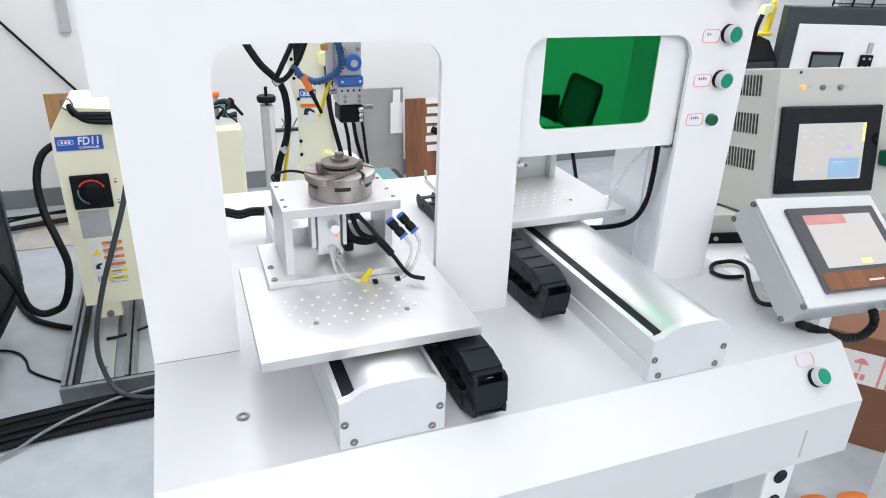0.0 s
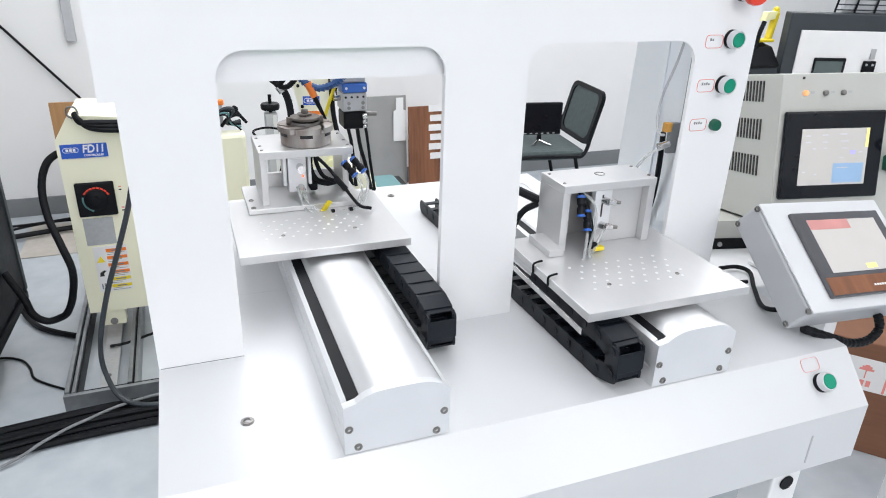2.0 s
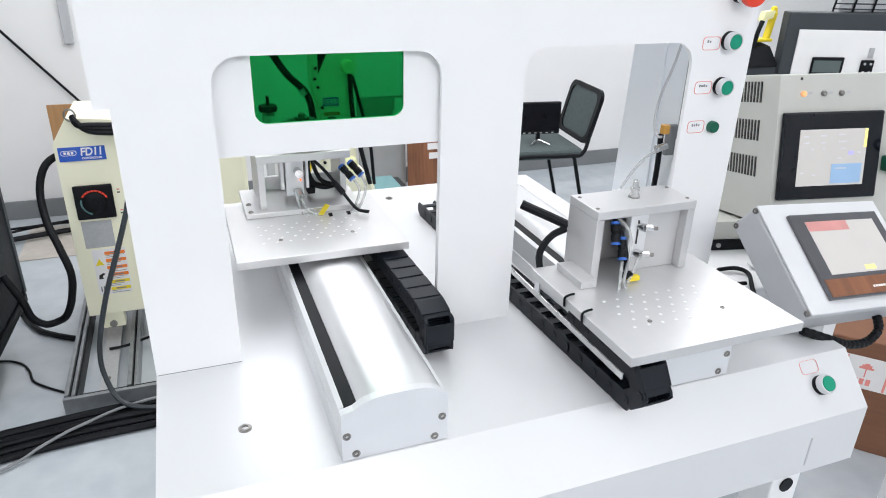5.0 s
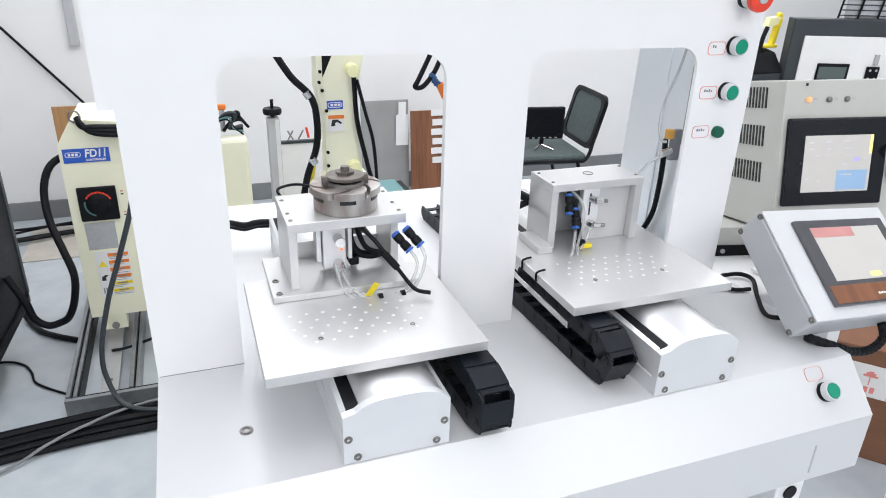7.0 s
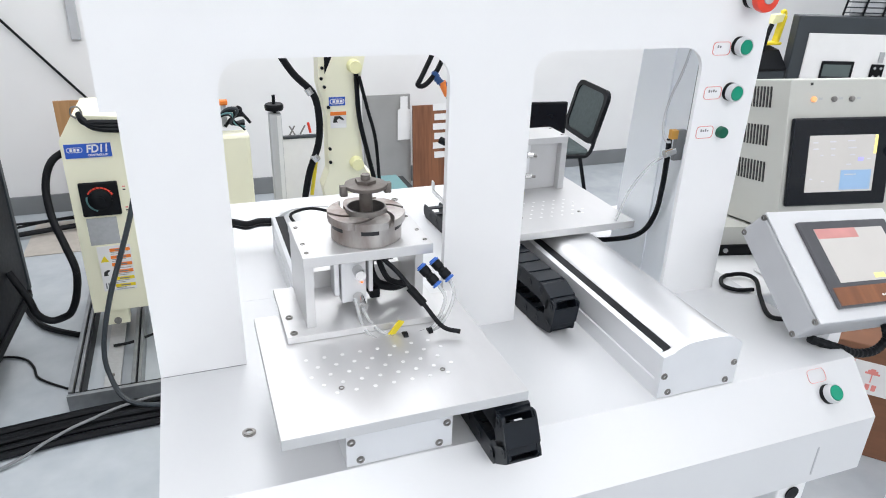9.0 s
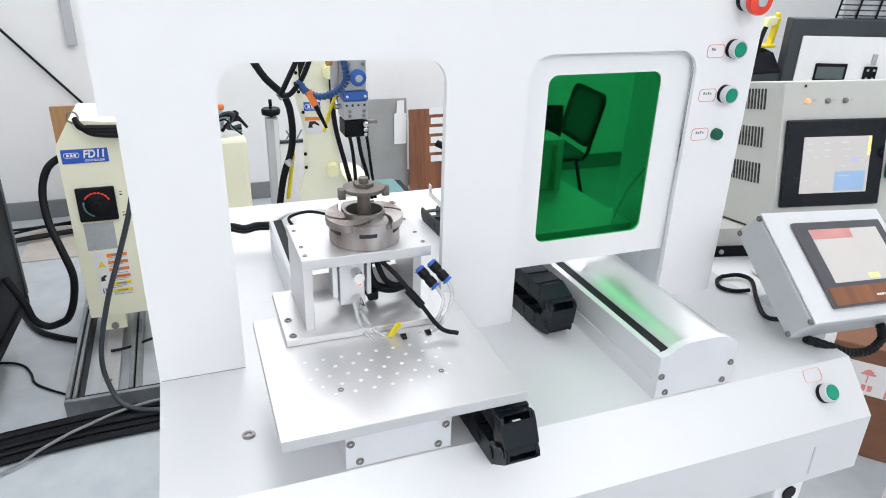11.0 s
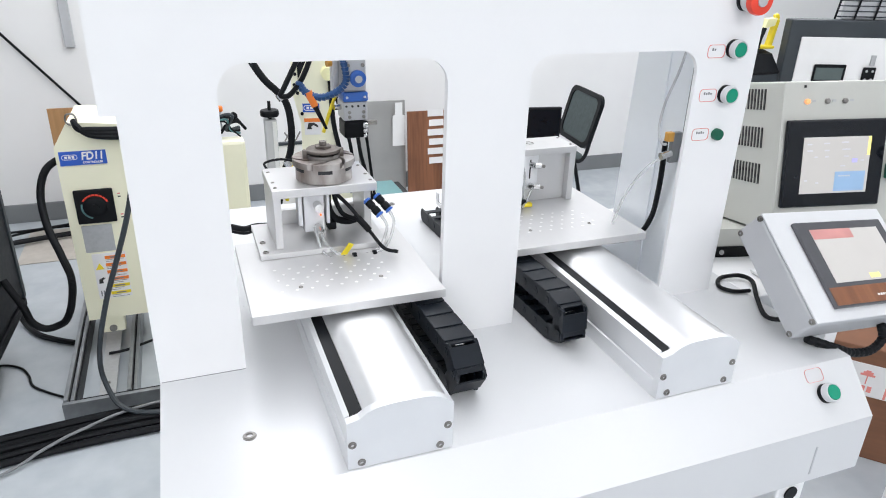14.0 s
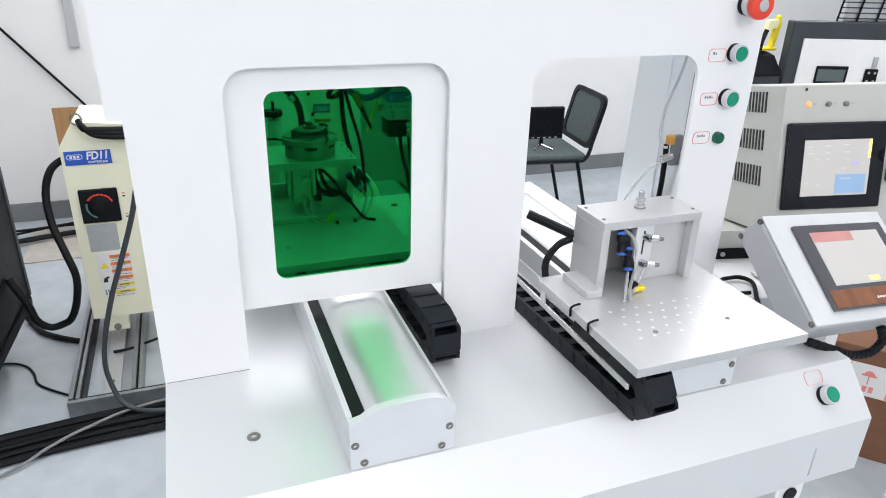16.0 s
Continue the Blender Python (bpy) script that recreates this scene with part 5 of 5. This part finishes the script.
def skid():
    ob = empty("steel_skid", "galvanised steel skid frame on the floor under the controller", "frame", pose(-0.376, 1.205, 0))
    z0, z1 = FLOOR, FLOOR + 0.062
    part("front_beam", box(0.0, 0.9, 0, 0.006, z0, z1, 0.001), GALV, ob)
    part("front_flange", box(0.0, 0.9, 0.0062, 0.014, z1 - 0.008, z1, 0.001), GALV, ob)
    # Black strips stand in for the shaded slot and gaps between the beams.
    part("front_slot_shade", box(0.045, 0.9, 0.0145, 0.026, z0, z1 - 0.004, 0.001), BLACK, ob, "black strip for the shaded slot behind the front beam")
    for x in (0.0, 0.175, 0.8):
        part("side_beam", box(x, x + 0.013, 0.0265, 1.0, z0, z1, 0.002), GALV, ob)
        part("side_gap_shade", box(x + 0.0135, x + 0.0185, 0.0265, 1.0, z0, z1 - 0.012), BLACK, ob)
        part("side_beam", box(x + 0.019, x + 0.030, 0.0265, 1.0, z0, z1 - 0.004, 0.002), GALV, ob)
        if x < 0.1:
            part("side_gap_shade", box(x + 0.0305, x + 0.036, 0.0265, 1.0, z0, z1 - 0.012), BLACK, ob)
    part("flat_bar", box(0.092, 0.140, 0.045, 1.0, z0 + 0.030, z0 + 0.036, 0.001), GREYLABEL, ob, "pale galvanised flat bar")
    part("bar_end", box(0.092, 0.140, 0.0265, 0.0445, z0, z0 + 0.038, 0.001), BLACK, ob)
    for y in (0.12, 0.30, 0.52):
        part("bolt", cyl((0.116, y, z0 + 0.036), (0.116, y, z0 + 0.041), 0.006, n=6), STEEL, ob)


skid()


def floor_cables():
    r = random.Random(4)
    for k in range(7):
        y = 1.075 + 0.016 * k
        pts = [(-1.6, y - 0.16 + r.uniform(-0.03, 0.03), FLOOR + 0.011), (-0.9, y - 0.08 + r.uniform(-0.02, 0.02), FLOOR + 0.011 + 0.008 * (k % 2)), (-0.45, y - 0.02, FLOOR + 0.012 + 0.012 * (k % 3)), (-0.1, y, FLOOR + 0.012 + 0.012 * (k % 3)), (0.5, y, FLOOR + 0.011)]
        tagged(part("floor_cable", tube(pts, r.choice((0.009, 0.011, 0.013)), 8), RUBBER), "thick black cable lying across the floor", "cable", "floor cables")
    tagged(part("floor_cable", tube([(-0.95, 0.80, FLOOR + 0.006), (-0.53, 0.99, FLOOR + 0.010), (-0.41, 1.052, FLOOR + 0.030), (-0.314, 1.088, FLOOR + 0.047), (-0.135, 1.150, FLOOR + 0.050), (0.3, 1.18, FLOOR + 0.05)], 0.0045), SKIRT), "grey cable lying over the black cables", "cable", "floor cables")
    tagged(part("thin_cable", tube([(-0.75, 1.60, FLOOR + 0.005), (-0.613, 1.594, FLOOR + 0.005), (-0.549, 1.559, FLOOR + 0.005), (-0.515, 1.50, FLOOR + 0.005), (-0.495, 1.436, FLOOR + 0.005), (-0.451, 1.386, FLOOR + 0.005), (-0.392, 1.335, FLOOR + 0.005)], 0.004), RUBBER), "thin black cable on the floor", "cable", "floor cables")
    tagged(part("hanging_cable", tube([(-0.09, 1.2, 0.66), (-0.117, 1.2, 0.565), (-0.158, 1.2, 0.451), (-0.208, 1.2, 0.316), (-0.246, 1.19, 0.172), (-0.246, 1.18, 0.073), (-0.205, 1.14, 0.0), (-0.10, 1.10, -0.01), (0.1, 1.1, -0.01)], 0.0075), DARKGREY), "dark grey cable hanging beside the controller", "cable", "floor cables")
    tagged(part("floor_cable", tube([(-0.62, 1.95, FLOOR + 0.06), (-0.582, 1.877, FLOOR + 0.014), (-0.527, 1.774, FLOOR + 0.012), (-0.465, 1.713, FLOOR + 0.012), (-0.392, 1.662, FLOOR + 0.012)], 0.0105), RUBBER), "black cable leading to the skid", "cable", "floor cables")
    tagged(part("thin_cable", tube([(-0.268, 1.50, FLOOR + 0.042), (-0.21, 1.50, FLOOR + 0.046), (-0.10, 1.55, FLOOR + 0.045), (0.05, 1.56, FLOOR + 0.044)], 0.0048), RUBBER), "thin black cable lying in the skid", "cable", "floor cables")
    for k in range(4):
        pts = [(-1.4 + 0.26 * q, 2.50 + 0.06 * q + 0.04 * k + r.uniform(-0.06, 0.06), FLOOR + 0.012 + 0.012 * k) for q in range(6)]
        tagged(part("floor_cable", tube(pts, r.choice((0.006, 0.008, 0.010))), RUBBER), "black cable in a tangle along the wall", "cable", "floor cables")
    tagged(part("paper_sheet", box(-0.70, -0.46, 2.45, 2.85, FLOOR + 0.001, FLOOR + 0.004), CLOTH), "pale packing sheet on the floor", "sheet")
    tagged(part("wall_cable", tube([(-1.129, 2.99, 1.431), (-0.690, 2.995, 0.879), (-0.378, 2.99, 0.491), (-0.185, 2.98, 0.260)], 0.006), RUBBER), "black cable running down the wall", "cable")
    tagged(part("wall_conduit", box(-0.416, -0.374, 2.985, 3.009, 0.789, 2.6, 0.003), GREYBOX), "grey metal conduit on the wall", "conduit")
    tagged(part("plywood_offcut", box(-0.50, -0.34, 2.70, 2.715, FLOOR, 0.565), PLY), "plain wooden board behind the controller", "board")


floor_cables()
for ox, oy in ((1.46, 0.125), (1.565, 0.10)):
    tagged(part("orange_cap", lathe([(0.02, 0), (0.045, 0.004), (0.05, 0.03), (0.03, 0.05), (0.01, 0.055)], 20), ORANGE, smooth=True), "bright orange plastic cap on the floor", "cap", "orange caps").location = (ox, oy, FLOOR)


def black_cabinet():
    m = Matrix.Translation((-0.512, 1.68, 0)) @ Matrix.Rotation(radians(-3), 4, "Z")
    ob = empty("black_cabinet", "black equipment cabinet on castors beside the controller", "cabinet", m)
    part("body", box(-0.6, -0.004, -0.6, 0, 0.15, 0.80, 0.006), BLACK, ob)
    part("side_panel", box(-0.0038, 0.002, -0.57, -0.03, 0.17, 0.78, 0.002), BLACK, ob)
    part("edge_trim", box(-0.0038, 0.006, -0.028, -0.004, 0.155, 0.795, 0.002), DARKGREY, ob)
    part("base_skirt", box(-0.59, 0.004, -0.59, -0.005, 0.12, 0.1498, 0.004), RUBBER, ob)
    for x in (-0.52, -0.12):
        for y in (-0.5, -0.1):
            part("castor", cyl((x - 0.015, y, FLOOR + 0.045), (x + 0.015, y, FLOOR + 0.045), 0.045), RUBBER, ob, smooth=True)
            part("castor_stem", cyl((x, y, FLOOR + 0.05), (x, y, 0.1205), 0.014), BLACK, ob)
    return ob


black_cabinet()


# ---- what moves ----
CAR_L = ((0.0, 0.092), (0.5, 0.170), (1.0, 0.251), (1.5, 0.326), (1.7, 0.351), (1.85, 0.355), (5.4, 0.355), (5.6, 0.333), (6.3, 0.210), (6.5, 0.177), (7.0, 0.088), (7.4, 0.018), (7.6, 0.0),
         (12.6, 0.0), (12.75, 0.015), (13.0, 0.061), (13.5, 0.143), (14.0, 0.225), (14.5, 0.301), (14.8, 0.342), (14.95, 0.353), (15.1, 0.355), (16.0, 0.355))
CAR_R = ((0.0, 0.345), (0.4, 0.345), (0.6, 0.318), (1.0, 0.249), (1.5, 0.170), (2.0, 0.086), (2.35, 0.028), (2.5, 0.006), (2.65, 0.0), (6.1, 0.0), (6.3, 0.016), (6.5, 0.042), (7.0, 0.122), (7.5, 0.200), (8.0, 0.277),
         (8.35, 0.330), (8.5, 0.343), (8.65, 0.345), (13.65, 0.345), (13.85, 0.326), (14.5, 0.216), (15.0, 0.134), (15.5, 0.054), (15.8, 0.012), (15.95, 0.002), (16.0, 0.0))
DOOR_L = ((0.0, 0.42), (1.70, 0.42), (1.8, 0.375), (2.0, 0.250), (2.2, 0.115), (2.4, 0.008), (2.5, 0.0), (4.6, 0.0), (4.75, 0.03), (5.4, 0.40), (5.5, 0.42), (14.9, 0.42), (15.0, 0.375), (15.2, 0.250), (15.4, 0.115),
          (15.6, 0.012), (15.7, 0.0), (16.0, 0.0))
DOOR_R = ((0.0, 0.135), (0.2, 0.228), (0.3, 0.266), (0.4, 0.315), (0.6, 0.405), (0.7, 0.42), (8.9, 0.42), (9.0, 0.355), (9.1, 0.258), (9.2, 0.161), (9.3, 0.066), (9.4, 0.010), (9.5, 0.0), (12.7, 0.0), (12.8, 0.008),
          (13.0, 0.056), (13.2, 0.137), (13.4, 0.227), (13.5, 0.266), (13.6, 0.315), (13.8, 0.405), (13.9, 0.42), (16.0, 0.42))
CLAMP_UP = ((0.0, -0.006), (7.5, -0.006), (7.55, -0.001), (7.65, 0.010), (7.75, 0.013), (12.52, 0.013), (12.57, 0.010), (12.65, -0.002), (12.7, -0.006), (16.0, -0.006))
BOLT_UP = ((0.0, -0.0265), (2.6, -0.0265), (2.7, -0.015), (2.85, 0.0), (6.0, 0.0), (6.1, -0.005), (6.2, -0.0265), (15.75, -0.0265), (15.85, -0.010), (15.95, 0.0), (16.0, 0.0))
HEAD = ((0.0, 0.0), (2.6, 0.0), (2.7, 0.04), (2.85, 0.17), (2.95, 0.215), (3.1, 0.222), (9.5, 0.222), (9.7, 0.205), (10.2, 0.02), (10.4, 0.0), (15.78, 0.0), (15.9, 0.025), (16.0, 0.07))


def at(table, t):
    """The value of a table at t, straight from entry to entry."""
    for (t0, v0), (t1, v1) in zip(table, table[1:]):
        if t0 <= t <= t1:
            return v0 + (v1 - v0) * (t - t0) / (t1 - t0)
    return table[-1][1]


def chain_pivot(u, bend, end):
    """The place (y, z) of a pivot u metres along the chain: on the table, round the bend, back below the plate."""
    zl, run = T + LINK_H + 0.0008, end - bend
    if u < run:
        return Vector((end - u, zl))
    g = (u - run) / CHAIN_R
    if g < math.pi:
        return Vector((bend - CHAIN_R * math.sin(g), zl + CHAIN_R * (1 - math.cos(g))))
    return Vector((bend + (g - math.pi) * CHAIN_R, zl + 2 * CHAIN_R))


def chain_rows(table, i, front, end):
    """The poses of link i, a rigid piece between two pivots of the chain."""
    rows, last = [], None
    for t in [round(0.1 * k, 1) for k in range(161)]:
        s = at(table, t)
        if last is not None and abs(s - last) < 1e-6 and 0.15 < t < 15.95 and abs(at(table, min(16, t + 0.1)) - s) < 1e-6:
            continue
        last = s
        bend = front + CHAIN_R + LINK_H + 0.565 * s
        a, b = chain_pivot(LINK * i, bend, end), chain_pivot(LINK * (i + 1), bend, end)
        m, d = (a + b) / 2, a - b
        rows.append((t, pose(0, m[0], m[1], math.degrees(math.atan2(d[1], d[0])) - (360 if d[1] > 1e-9 else 0))))
    return rows


def motions():
    walk(fix_l, [(t, pose(0.2245, -0.256 + v, 0)) for t, v in CAR_L])
    walk(pump, [(t, pose(0.2345, -0.256 + 0.201 + v, 0.977)) for t, v in CAR_L])
    walk(fix_r, [(t, pose(0.583, -0.254 + v, 0)) for t, v in CAR_R])
    walk(door_l, [(t, pose(0, 0, v)) for t, v in DOOR_L])
    walk(door_r, [(t, pose(0, 0, v)) for t, v in DOOR_R])
    walk(clamp, [(t, pose(0, 0, v)) for t, v in CLAMP_UP])
    walk(lift_bolt, [(t, pose(0.010, 0.163 + 0.036, v)) for t, v in BOLT_UP])
    walk(head, [(t, pose(v + HOME[0], HOME[1], HOME[2])) for t, v in HEAD])
    walk(robot_arm, [(t, pose(-0.040 * (1 - v / 0.222), 0, -0.015, 0, 0, -9 * (1 - v / 0.222))) for t, v in HEAD])
    for i, o in enumerate(links_l):
        walk(o, chain_rows(CAR_L, i, -0.281, 0.383))
    for i, o in enumerate(links_r):
        walk(o, chain_rows(CAR_R, i, -0.262, 0.400))


motions()
